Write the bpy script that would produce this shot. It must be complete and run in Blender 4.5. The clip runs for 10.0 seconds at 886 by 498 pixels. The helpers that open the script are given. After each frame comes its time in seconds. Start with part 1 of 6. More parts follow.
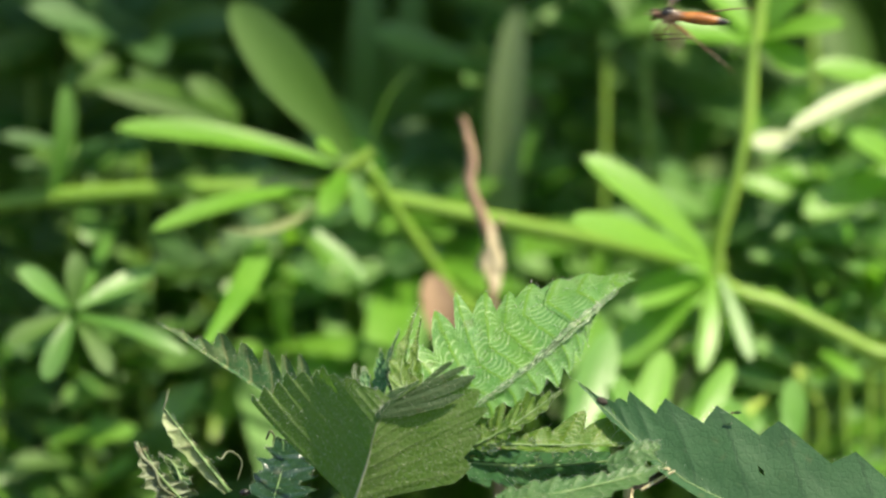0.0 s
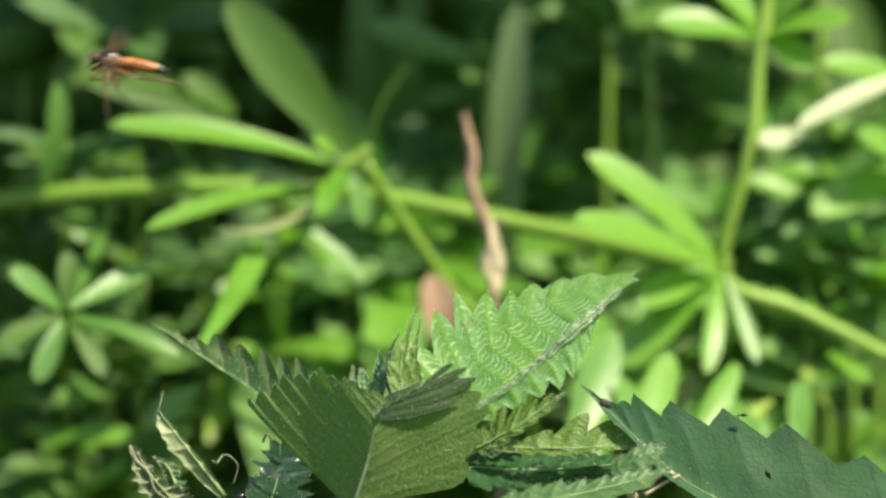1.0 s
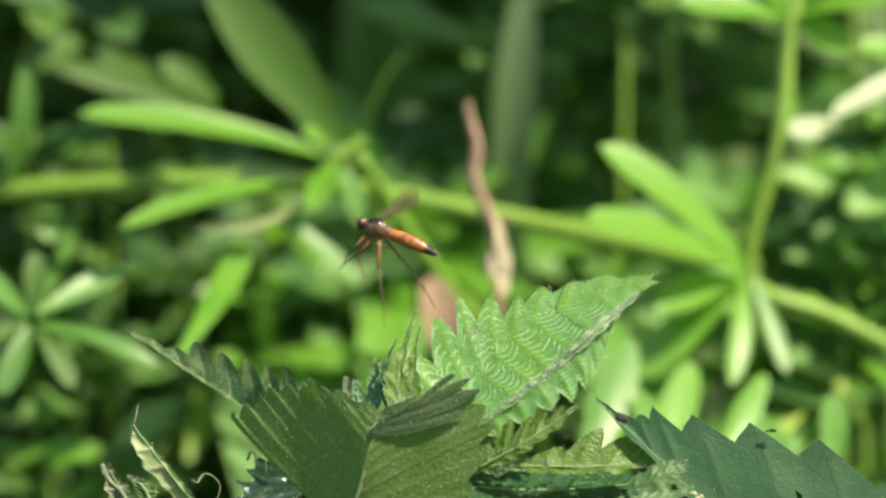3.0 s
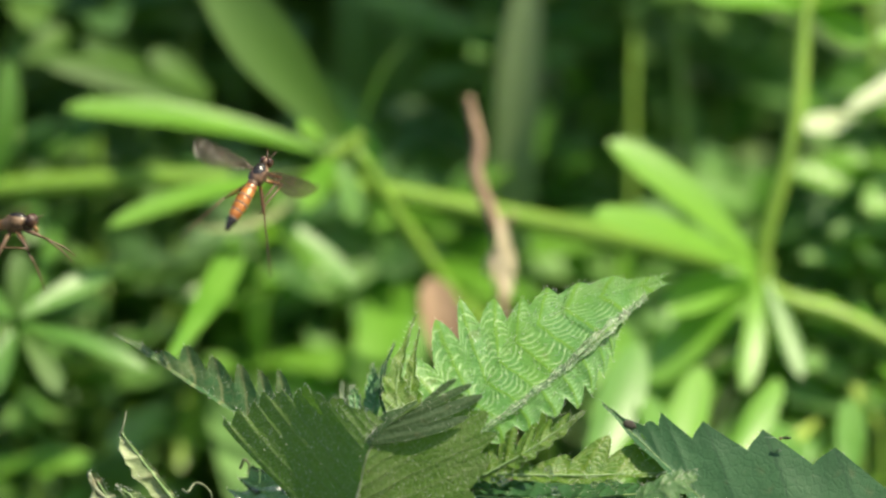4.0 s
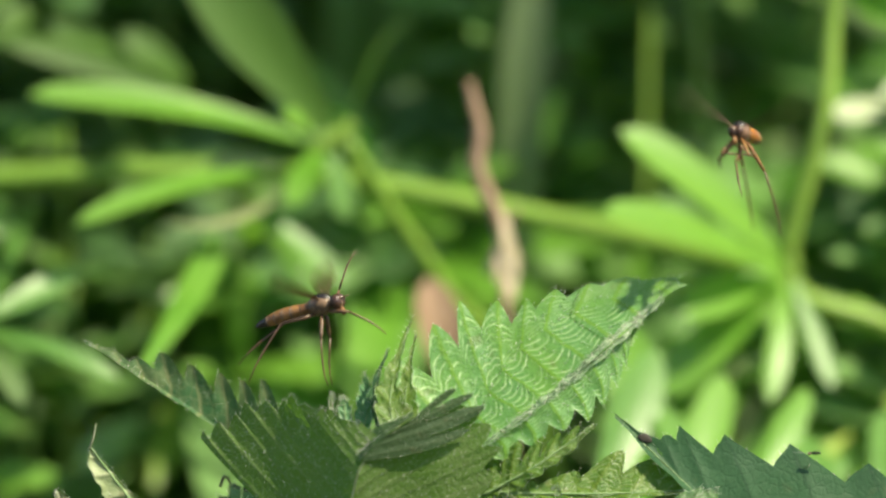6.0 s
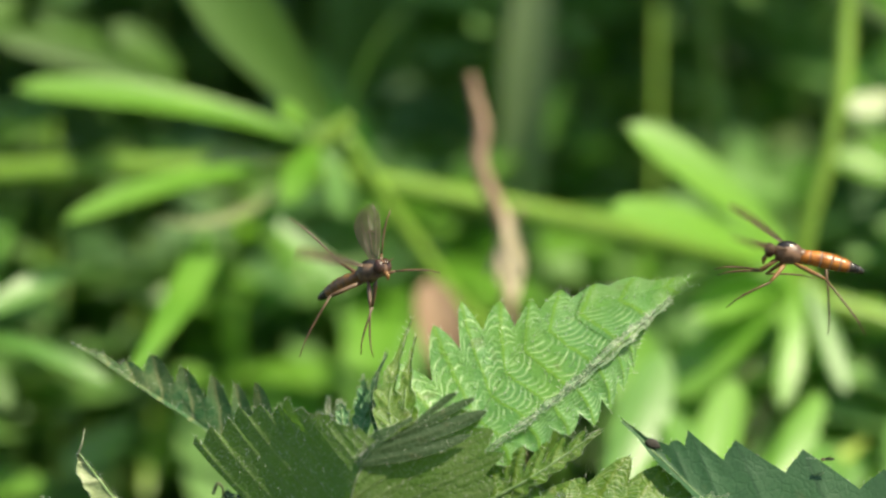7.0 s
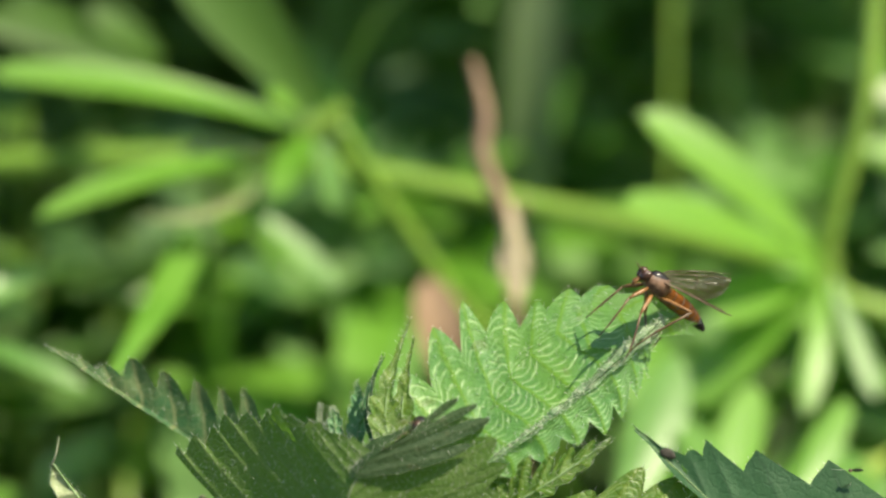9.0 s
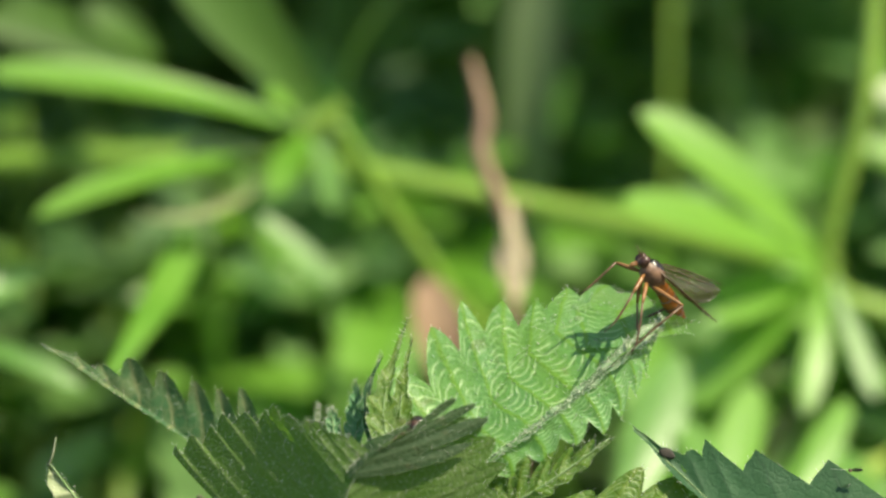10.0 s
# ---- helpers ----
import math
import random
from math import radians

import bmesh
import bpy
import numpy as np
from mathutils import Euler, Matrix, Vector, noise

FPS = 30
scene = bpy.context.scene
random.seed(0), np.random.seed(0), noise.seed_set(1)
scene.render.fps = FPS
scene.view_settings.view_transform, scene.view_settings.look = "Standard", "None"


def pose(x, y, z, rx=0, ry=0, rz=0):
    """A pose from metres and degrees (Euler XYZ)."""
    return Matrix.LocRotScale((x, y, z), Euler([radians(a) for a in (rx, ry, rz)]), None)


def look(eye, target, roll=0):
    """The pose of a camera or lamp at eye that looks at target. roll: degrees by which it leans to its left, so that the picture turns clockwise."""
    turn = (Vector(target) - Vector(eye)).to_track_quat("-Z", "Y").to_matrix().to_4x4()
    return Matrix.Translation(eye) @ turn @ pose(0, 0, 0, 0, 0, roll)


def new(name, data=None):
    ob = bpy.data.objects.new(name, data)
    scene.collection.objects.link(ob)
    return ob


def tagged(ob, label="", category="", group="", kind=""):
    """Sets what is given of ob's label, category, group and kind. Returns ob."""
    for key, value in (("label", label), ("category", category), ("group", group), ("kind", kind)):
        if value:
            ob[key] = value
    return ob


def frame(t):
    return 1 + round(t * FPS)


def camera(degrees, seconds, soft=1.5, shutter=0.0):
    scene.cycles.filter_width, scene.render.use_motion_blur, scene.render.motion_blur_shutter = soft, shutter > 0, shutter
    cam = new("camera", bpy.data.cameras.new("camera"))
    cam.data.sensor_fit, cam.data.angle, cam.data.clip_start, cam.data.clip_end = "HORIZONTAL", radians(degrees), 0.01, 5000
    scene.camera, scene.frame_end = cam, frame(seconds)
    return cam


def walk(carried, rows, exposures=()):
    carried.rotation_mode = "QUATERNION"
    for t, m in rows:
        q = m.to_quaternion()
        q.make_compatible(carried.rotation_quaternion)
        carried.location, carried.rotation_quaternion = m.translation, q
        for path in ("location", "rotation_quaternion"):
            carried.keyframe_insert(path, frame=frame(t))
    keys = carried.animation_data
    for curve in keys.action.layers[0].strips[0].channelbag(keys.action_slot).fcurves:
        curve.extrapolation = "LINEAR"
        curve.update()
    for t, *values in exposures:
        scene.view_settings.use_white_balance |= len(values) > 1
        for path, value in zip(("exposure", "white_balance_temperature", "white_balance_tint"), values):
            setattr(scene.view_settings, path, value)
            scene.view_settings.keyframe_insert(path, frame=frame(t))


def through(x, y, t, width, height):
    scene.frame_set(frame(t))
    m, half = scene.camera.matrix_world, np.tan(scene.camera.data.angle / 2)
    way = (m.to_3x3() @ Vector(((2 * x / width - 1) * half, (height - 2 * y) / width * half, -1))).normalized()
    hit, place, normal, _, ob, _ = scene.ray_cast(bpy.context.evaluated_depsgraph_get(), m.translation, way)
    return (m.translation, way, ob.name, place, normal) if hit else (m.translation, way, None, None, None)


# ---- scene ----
cam = camera(0.7894, 10.0, soft=2.5, shutter=0.4)
walk(cam, [
    (0, look((0.00000, -9.0000, 0.60000), (0.00000, 0.5, 0.60000))),
    (0.5, look((-0.00005, -9.0126, 0.59992), (-0.00005, 0.5, 0.59993))),
    (1, look((-0.00001, -8.8162, 0.59969), (-0.00001, 0.5, 0.59991))),
    (1.5, look((-0.00004, -8.6031, 0.59933), (-0.00004, 0.5, 0.60000))),
    (2, look((-0.00002, -8.4194, 0.59887), (-0.00002, 0.5, 0.60002))),
    (2.5, look((-0.00007, -8.2339, 0.59830), (-0.00007, 0.5, 0.60003))),
    (4, look((-0.00024, -7.7566, 0.59614), (-0.00024, 0.5, 0.60013))),
    (4.5, look((-0.00013, -7.5704, 0.59535), (-0.00013, 0.5, 0.60017))),
    (5, look((-0.00013, -7.4194, 0.59448), (-0.00013, 0.5, 0.60007))),
    (5.5, look((-0.00003, -7.2585, 0.59361), (-0.00003, 0.5, 0.60012))),
    (7, look((-0.00013, -6.8733, 0.59071), (-0.00013, 0.5, 0.60019))),
    (7.5, look((-0.00013, -6.7559, 0.58970), (-0.00013, 0.5, 0.60022))),
    (8, look((-0.00008, -6.6306, 0.58871), (-0.00008, 0.5, 0.60018))),
    (8.5, look((-0.00017, -6.5279, 0.58764), (-0.00017, 0.5, 0.60010))),
    (9, look((-0.00014, -6.4130, 0.58662), (-0.00014, 0.5, 0.60013))),
    (9.5, look((0.00001, -6.4054, 0.58513), (0.00001, 0.5, 0.60016))),
    (10, look((0.00002, -6.3903, 0.58360), (0.00002, 0.5, 0.60027))),
], exposures=((0.0, 1.07), (10.0, 0.96)))

# the nettle that the lens is focused on stands at the middle of the world
nettle = new("nettle_plant")
nettle.location = (-0.006, 0.0, 0.0)
cam.data.dof.use_dof = True
cam.data.dof.focus_object = nettle
cam.data.dof.aperture_fstop = 15.0
cam.data.dof.aperture_blades = 0

# ---- light ----
SUN = Vector((0.50, -0.36, 0.78)).normalized()
world = bpy.data.worlds.new("sky")
scene.world = world
world.use_nodes = True
wn = world.node_tree.nodes
sky = wn.new("ShaderNodeTexSky")
sky.sky_type, sky.sun_disc = "NISHITA", False
sky.sun_elevation = math.asin(SUN.z)
sky.sun_rotation = math.atan2(SUN.x, SUN.y)
wn["Background"].inputs["Strength"].default_value = 0.105
world.node_tree.links.new(sky.outputs[0], wn["Background"].inputs["Color"])
sun = new("sun", bpy.data.lights.new("sun", "SUN"))
sun.data.energy, sun.data.angle, sun.data.color = 5.0, radians(0.53), (1.0, 0.925, 0.66)
sun.matrix_world = look(SUN * 5, (0, 0, 0))
scene.view_settings.exposure = 0.98


# ---- materials ----
class Nodes:
    """A small helper to write node trees."""

    def __init__(self, name):
        self.mat = bpy.data.materials.new(name)
        self.mat.use_nodes = True
        self.tree = self.mat.node_tree
        self.tree.nodes.clear()

    def add(self, kind, **inputs):
        node = self.tree.nodes.new(kind)
        return self.put(node, **inputs)

    def put(self, node, **inputs):
        for key, value in inputs.items():
            socket = node.inputs[int(key[1:])] if key[0] == "i" and key[1:].isdigit() else node.inputs[key.replace("_", " ")]
            if isinstance(value, bpy.types.NodeSocket):
                self.tree.links.new(value, socket)
            else:
                socket.default_value = value
        return node

    def math(self, op, a, b=0.0, c=0.0):
        node = self.add("ShaderNodeMath", i0=a, i1=b, i2=c)
        node.operation = op
        return node.outputs[0]

    def mix(self, fac, a, b, blend="MIX"):
        node = self.tree.nodes.new("ShaderNodeMix")
        node.data_type, node.blend_type = "RGBA", blend
        self.put(node, i0=fac, i6=a, i7=b)
        return node.outputs[2]

    def ramp(self, fac, lo, hi):
        node = self.add("ShaderNodeMapRange", i0=fac, i1=lo, i2=hi)
        node.interpolation_type = "SMOOTHSTEP"
        return node.outputs[0]

    def noise(self, scale, detail=3.0, vector=None):
        node = self.add("ShaderNodeTexNoise", Scale=scale, Detail=detail)
        if vector is not None:
            self.tree.links.new(vector, node.inputs["Vector"])
        return node.outputs[0]

    def out(self, shader):
        o = self.tree.nodes.new("ShaderNodeOutputMaterial")
        self.tree.links.new(shader, o.inputs[0])
        return self.mat


def rgb(r, g, b):
    return (r, g, b, 1.0)


def coords(n):
    return n.add("ShaderNodeTexCoord")


def leaf_shader(n, colour, through, gloss_rough, bump, specular=0.5, amount=0.4):
    p = n.add("ShaderNodeBsdfPrincipled", Base_Color=colour, Roughness=gloss_rough)
    p.inputs["Specular IOR Level"].default_value = specular
    t = n.add("ShaderNodeBsdfTranslucent", Color=through)
    if bump is not None:
        n.put(p, Normal=bump)
        n.put(t, Normal=bump)
    m = n.add("ShaderNodeMixShader", i0=amount, i1=p.outputs[0], i2=t.outputs[0])
    return n.out(m.outputs[0])


def nettle_mat(name, base, vein, through, rough=0.45, lines=0.0, amount=0.35, wear=0.2, groove=0.3, grain=0.4, specular=0.4, speck=0.2, net=0.2, veins=0.7, pale=(0.60, 0.70, 0.40), vein_width=0.1):
    """Nettle blade: lateral veins in valleys, fine ridges that arch from vein to vein with their highlights put into
    the colour, a net of small veins, glands and small stains.
    """
    n = Nodes(name)
    uv = n.add("ShaderNodeUVMap")
    sep = n.add("ShaderNodeSeparateXYZ", i0=uv.outputs[0])
    s, u = sep.outputs[0], sep.outputs[1]
    pos = coords(n).outputs["Object"]
    fine = n.noise(2600.0, 4.0, pos)
    broad = n.noise(160.0, 3.0, pos)
    middle = n.noise(620.0, 2.0, pos)
    s = n.math("ADD", s, n.math("MULTIPLY_ADD", middle, 0.16, -0.08))
    tri = n.math("ABSOLUTE", n.math("SUBTRACT", n.math("FRACT", s), 0.5))   # 0.5 on a vein, 0 between
    vein_line = n.ramp(tri, 0.5 - vein_width, 0.5)
    trough = n.ramp(tri, 0.22, 0.5)
    section = n.add("ShaderNodeTexWhiteNoise")
    section.noise_dimensions = "1D"
    n.put(section, W=n.math("FLOOR", s))
    wob = n.math("MULTIPLY_ADD", broad, 7.0, n.math("MULTIPLY", n.math("MULTIPLY", tri, tri), 30.0))
    wob = n.math("ADD", wob, n.math("MULTIPLY_ADD", middle, 5.0, n.math("MULTIPLY", section.outputs["Value"], 6.0)))
    rip = n.math("SINE", n.math("MULTIPLY_ADD", u, 50.0, wob))
    ridge = n.math("MULTIPLY", n.ramp(rip, 0.40, 0.95), n.ramp(tri, 0.48, 0.36))
    ridge = n.math("MULTIPLY", ridge, n.ramp(n.noise(520.0, 2.0, pos), 0.36, 0.58))
    cells = n.add("ShaderNodeTexVoronoi", Vector=pos, Scale=900.0)
    cells.feature = "DISTANCE_TO_EDGE"
    lace = n.ramp(cells.outputs["Distance"], 0.16, 0.0)
    col = n.mix(n.math("MULTIPLY", n.ramp(broad, 0.35, 0.7), 0.45), base, vein)
    col = n.mix(n.math("MULTIPLY", lace, net), col, vein)
    col = n.mix(n.math("MULTIPLY", vein_line, veins), col, vein)
    col = n.mix(n.math("MULTIPLY", n.ramp(fine, 0.45, 0.75), 0.22), col, tuple(c * 0.5 for c in base[:3]) + (1.0,))
    # the shine along each ridge is painted as a pale line
    col = n.mix(n.math("MULTIPLY", ridge, min(1.0, lines)), col, rgb(*pale))
    stain = n.ramp(n.noise(420.0, 5.0, pos), 0.62, 0.74)
    col = n.mix(n.math("MULTIPLY", stain, wear), col, rgb(0.15, 0.12, 0.06))
    dots = n.ramp(n.noise(3600.0, 1.0, pos), 0.62, 0.70)
    col = n.mix(n.math("MULTIPLY", dots, speck), col, rgb(0.52, 0.58, 0.42))
    height = n.math("ADD", n.math("MULTIPLY", ridge, 0.35 * min(1.0, lines)), n.math("MULTIPLY_ADD", trough, -groove, n.math("MULTIPLY", fine, grain)))
    height = n.math("MULTIPLY_ADD", lace, -0.35 * net, height)
    b = n.add("ShaderNodeBump", Strength=0.7, Distance=0.0003, Height=height)
    thr = n.mix(n.math("MULTIPLY", vein_line, 0.4), through, tuple(c * 0.7 for c in through[:3]) + (1.0,))
    return leaf_shader(n, col, thr, rough, b.outputs[0], specular, amount)


def herb_mat(name, base, pale, through, rough=0.36, amount=0.4):
    """Smooth herb leaf with a paler midrib, long streaks, a tone of its own per leaf and sunlit sheen painted towards
    its tip.
    """
    n = Nodes(name)
    uv = n.add("ShaderNodeUVMap")
    sep = n.add("ShaderNodeSeparateXYZ", i0=uv.outputs[0])
    mid = n.ramp(n.math("ABSOLUTE", n.math("SUBTRACT", sep.outputs[1], 0.5)), 0.10, 0.0)
    pos = coords(n).outputs["Object"]
    info = n.add("ShaderNodeObjectInfo").outputs["Random"]
    island = n.add("ShaderNodeNewGeometry").outputs["Random Per Island"]
    tone = n.math("FRACT", n.math("ADD", info, island))
    col = n.mix(tone, base, pale)
    col = n.mix(n.math("MULTIPLY", n.ramp(n.noise(180.0, 4.0, pos), 0.4, 0.75), 0.5), col, pale)
    col = n.mix(n.math("MULTIPLY", mid, 0.5), col, pale)
    # sheen of the sunlit tip half, put in as paler colour
    col = n.mix(n.math("MULTIPLY", n.ramp(sep.outputs[0], 0.35, 0.95), 0.40), col, tuple(min(1.0, c * 0.9 + 0.05) for c in pale[:3]) + (1.0,))
    col = n.mix(n.math("MULTIPLY", n.ramp(n.noise(1500.0, 3.0, pos), 0.55, 0.8), 0.3), col, tuple(c * 0.5 for c in base[:3]) + (1.0,))
    b = n.add("ShaderNodeBump", Strength=0.4, Distance=0.0003, Height=n.noise(1200.0, 4.0, pos))
    return leaf_shader(n, col, through, rough, b.outputs[0], 0.42, amount)


def plain_mat(name, dark, light, rough, scale, bump=0.0002, metal=0.0, specular=0.5):
    """Opaque surface that varies between two tones at two scales."""
    n = Nodes(name)
    pos = coords(n).outputs["Object"]
    big = n.noise(scale, 3.0, pos)
    small = n.noise(scale * 9.0, 4.0, pos)
    col = n.mix(n.ramp(big, 0.3, 0.7), dark, light)
    col = n.mix(n.math("MULTIPLY", n.ramp(small, 0.45, 0.75), 0.5), col, tuple(c * 0.6 for c in dark[:3]) + (1.0,))
    b = n.add("ShaderNodeBump", Strength=0.5, Distance=bump, Height=n.math("ADD", big, small))
    p = n.add("ShaderNodeBsdfPrincipled", Base_Color=col, Roughness=rough, Metallic=metal, Normal=b.outputs[0])
    p.inputs["Specular IOR Level"].default_value = specular
    return n.out(p.outputs[0])


def wing_mat(name):
    """Clear brownish membrane, rippled so that it glints in streaks."""
    n = Nodes(name)
    pos = coords(n).outputs["Object"]
    tint = n.mix(n.ramp(n.noise(700.0, 2.0, pos), 0.4, 0.7), rgb(0.50, 0.42, 0.29), rgb(0.70, 0.63, 0.49))
    clear = n.add("ShaderNodeBsdfTransparent", Color=tint)
    long_way = n.add("ShaderNodeMapping", Vector=pos)
    long_way.inputs["Scale"].default_value = (1.0, 0.35, 1.0)
    b = n.add("ShaderNodeBump", Strength=0.5, Distance=0.0004, Height=n.noise(1900.0, 2.0, long_way.outputs[0]))
    gloss = n.add("ShaderNodeBsdfPrincipled", Base_Color=rgb(0.085, 0.064, 0.042), Roughness=0.30, Normal=b.outputs[0])
    gloss.inputs["Specular IOR Level"].default_value = 0.9
    m = n.add("ShaderNodeMixShader", i0=0.32, i1=clear.outputs[0], i2=gloss.outputs[0])
    return n.out(m.outputs[0])


M_NETTLE = nettle_mat("nettle_leaf", rgb(0.112, 0.262, 0.078), rgb(0.150, 0.300, 0.026), rgb(0.22, 0.50, 0.045), rough=0.36, lines=0.58, veins=0.9, net=0.1, groove=0.14, pale=(0.48, 0.66, 0.30), wear=0.35)
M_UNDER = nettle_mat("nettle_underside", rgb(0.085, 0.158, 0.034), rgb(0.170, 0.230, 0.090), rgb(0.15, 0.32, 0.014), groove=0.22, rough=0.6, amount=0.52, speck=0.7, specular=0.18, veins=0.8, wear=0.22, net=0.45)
# base darkened below M_UNDER so the fingers stand apart from the lobe
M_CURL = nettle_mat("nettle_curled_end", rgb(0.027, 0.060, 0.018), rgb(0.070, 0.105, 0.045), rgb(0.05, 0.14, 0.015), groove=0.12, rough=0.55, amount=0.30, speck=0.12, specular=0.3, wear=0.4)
M_DULL = nettle_mat("nettle_dull_leaf", rgb(0.046, 0.118, 0.048), rgb(0.24, 0.26, 0.12), rgb(0.10, 0.26, 0.06), amount=0.35, wear=0.45, specular=0.15, rough=0.6, veins=0.8, net=0.25)
M_MARGIN = nettle_mat("nettle_margin", rgb(0.11, 0.215, 0.085), rgb(0.24, 0.32, 0.18), rgb(0.16, 0.30, 0.08), amount=0.25, wear=0.35, rough=0.55, speck=0.8, net=0.6)
M_YOUNG = nettle_mat("nettle_young_leaf", rgb(0.062, 0.140, 0.018), rgb(0.125, 0.185, 0.022), rgb(0.17, 0.34, 0.02), wear=0.4, rough=0.40, lines=0.25, speck=0.3, net=0.5, specular=0.25)
M_TEALYOUNG = nettle_mat("nettle_shoot_leaf", rgb(0.075, 0.190, 0.085), rgb(0.14, 0.28, 0.12), rgb(0.10, 0.30, 0.08), rough=0.5)
M_BLUE = nettle_mat("nettle_old_leaf", rgb(0.037, 0.098, 0.040), rgb(0.017, 0.052, 0.022), rgb(0.06, 0.19, 0.05), amount=0.25, groove=0.06, rough=0.55, grain=0.18, specular=0.25, speck=0.04, net=0.22, veins=0.8, vein_width=0.045)
M_DRY = nettle_mat("withered_leaf", rgb(0.27, 0.34, 0.15), rgb(0.44, 0.47, 0.27), rgb(0.26, 0.36, 0.12), wear=0.5)
M_CHEWED = nettle_mat("chewed_leaf", rgb(0.12, 0.155, 0.085), rgb(0.25, 0.27, 0.16), rgb(0.10, 0.17, 0.05), wear=0.8, speck=0.6)
M_GREYLEAF = nettle_mat("hairy_leaf", rgb(0.056, 0.130, 0.042), rgb(0.12, 0.20, 0.078), rgb(0.12, 0.28, 0.05), wear=0.35, speck=0.4, net=0.4)
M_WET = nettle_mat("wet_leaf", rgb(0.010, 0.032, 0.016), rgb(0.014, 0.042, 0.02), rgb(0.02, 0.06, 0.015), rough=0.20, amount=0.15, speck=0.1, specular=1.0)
# wet gloss; the base is darkened to hold the leaf's shade
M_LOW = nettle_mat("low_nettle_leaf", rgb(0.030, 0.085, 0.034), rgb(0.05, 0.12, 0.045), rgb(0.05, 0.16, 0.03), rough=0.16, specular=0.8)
M_BROAD = herb_mat("broad_leaf", rgb(0.085, 0.205, 0.045), rgb(0.15, 0.29, 0.070), rgb(0.14, 0.36, 0.045), rough=0.55)
M_TEAL = herb_mat("dull_broad_leaf", rgb(0.038, 0.110, 0.022), rgb(0.065, 0.155, 0.036), rgb(0.06, 0.2, 0.03), rough=0.6)
M_RIB = plain_mat("leaf_rib", rgb(0.13, 0.23, 0.07), rgb(0.22, 0.31, 0.13), 0.6, 900.0)
M_PALERIB = plain_mat("pale_rib", rgb(0.22, 0.27, 0.15), rgb(0.34, 0.38, 0.24), 0.5, 900.0)
M_CREAM = plain_mat("cream_splinter", rgb(0.48, 0.42, 0.27), rgb(0.66, 0.60, 0.43), 0.6, 600.0)
M_BARK = plain_mat("dark_brown", rgb(0.018, 0.015, 0.011), rgb(0.045, 0.036, 0.024), 0.7, 700.0)
M_HAIR = plain_mat("sting_hair", rgb(0.55, 0.60, 0.44), rgb(0.7, 0.74, 0.6), 0.3, 900.0)
M_STEM = plain_mat("nettle_stem", rgb(0.07, 0.15, 0.04), rgb(0.14, 0.22, 0.07), 0.55, 300.0)
M_HERB = herb_mat("cleavers_leaf", rgb(0.092, 0.235, 0.020), rgb(0.165, 0.34, 0.042), rgb(0.22, 0.50, 0.025))
M_HERB_MID = herb_mat("green_leaf", rgb(0.085, 0.205, 0.035), rgb(0.15, 0.30, 0.07), rgb(0.18, 0.42, 0.035))
# darker copy of the cleavers leaf, deep shade put into its colour
M_HERB_DARK = herb_mat("shade_toned_leaf", rgb(0.040, 0.105, 0.009), rgb(0.076, 0.165, 0.018), rgb(0.09, 0.22, 0.008), rough=0.6)
M_PALE = herb_mat("pale_leaf", rgb(0.38, 0.45, 0.26), rgb(0.52, 0.57, 0.38), rgb(0.38, 0.48, 0.2))
M_BLADE = herb_mat("grey_green_blade", rgb(0.14, 0.21, 0.075), rgb(0.20, 0.28, 0.11), rgb(0.12, 0.22, 0.05))
M_SERE = herb_mat("sere_leaf", rgb(0.24, 0.29, 0.13), rgb(0.34, 0.37, 0.19), rgb(0.2, 0.28, 0.08))
M_LIME = herb_mat("lime_leaf", rgb(0.22, 0.36, 0.045), rgb(0.36, 0.46, 0.10), rgb(0.30, 0.5, 0.04))
M_HSTEM = herb_mat("cleavers_stem", rgb(0.155, 0.285, 0.035), rgb(0.24, 0.38, 0.06), rgb(0.24, 0.45, 0.04), amount=0.25)
M_DEAD = plain_mat("dead_stalk", rgb(0.22, 0.135, 0.088), rgb(0.37, 0.25, 0.175), 0.8, 150.0)
M_STRAW = plain_mat("straw", rgb(0.33, 0.26, 0.16), rgb(0.44, 0.37, 0.24), 0.7, 200.0)
M_BROWN = plain_mat("brown_leaf", rgb(0.22, 0.13, 0.075), rgb(0.30, 0.195, 0.125), 0.8, 120.0)
M_SOIL = plain_mat("soil_and_litter", rgb(0.030, 0.026, 0.016), rgb(0.06, 0.07, 0.03), 0.95, 18.0, 0.01)
M_ORANGE = plain_mat("amber_cuticle", rgb(0.20, 0.058, 0.010), rgb(0.44, 0.17, 0.034), 0.24, 800.0, 0.00005)
M_DARKFLY = plain_mat("brown_cuticle", rgb(0.10, 0.045, 0.014), rgb(0.29, 0.145, 0.046), 0.35, 800.0, 0.00005)
M_BLACK = plain_mat("black_cuticle", rgb(0.012, 0.010, 0.009), rgb(0.03, 0.026, 0.022), 0.22, 900.0, 0.00005)
M_GREY = plain_mat("dusted_thorax", rgb(0.085, 0.046, 0.03), rgb(0.23, 0.135, 0.085), 0.35, 1000.0, 0.00008)
M_DUSK = plain_mat("dark_thorax", rgb(0.055, 0.034, 0.021), rgb(0.21, 0.13, 0.075), 0.4, 1300.0, 0.00008)
M_EYE = plain_mat("insect_eye", rgb(0.035, 0.016, 0.011), rgb(0.065, 0.03, 0.018), 0.25, 5000.0, 0.00003)
M_LEG = plain_mat("amber_leg", rgb(0.15, 0.066, 0.02), rgb(0.24, 0.115, 0.035), 0.4, 1500.0, 0.00003)
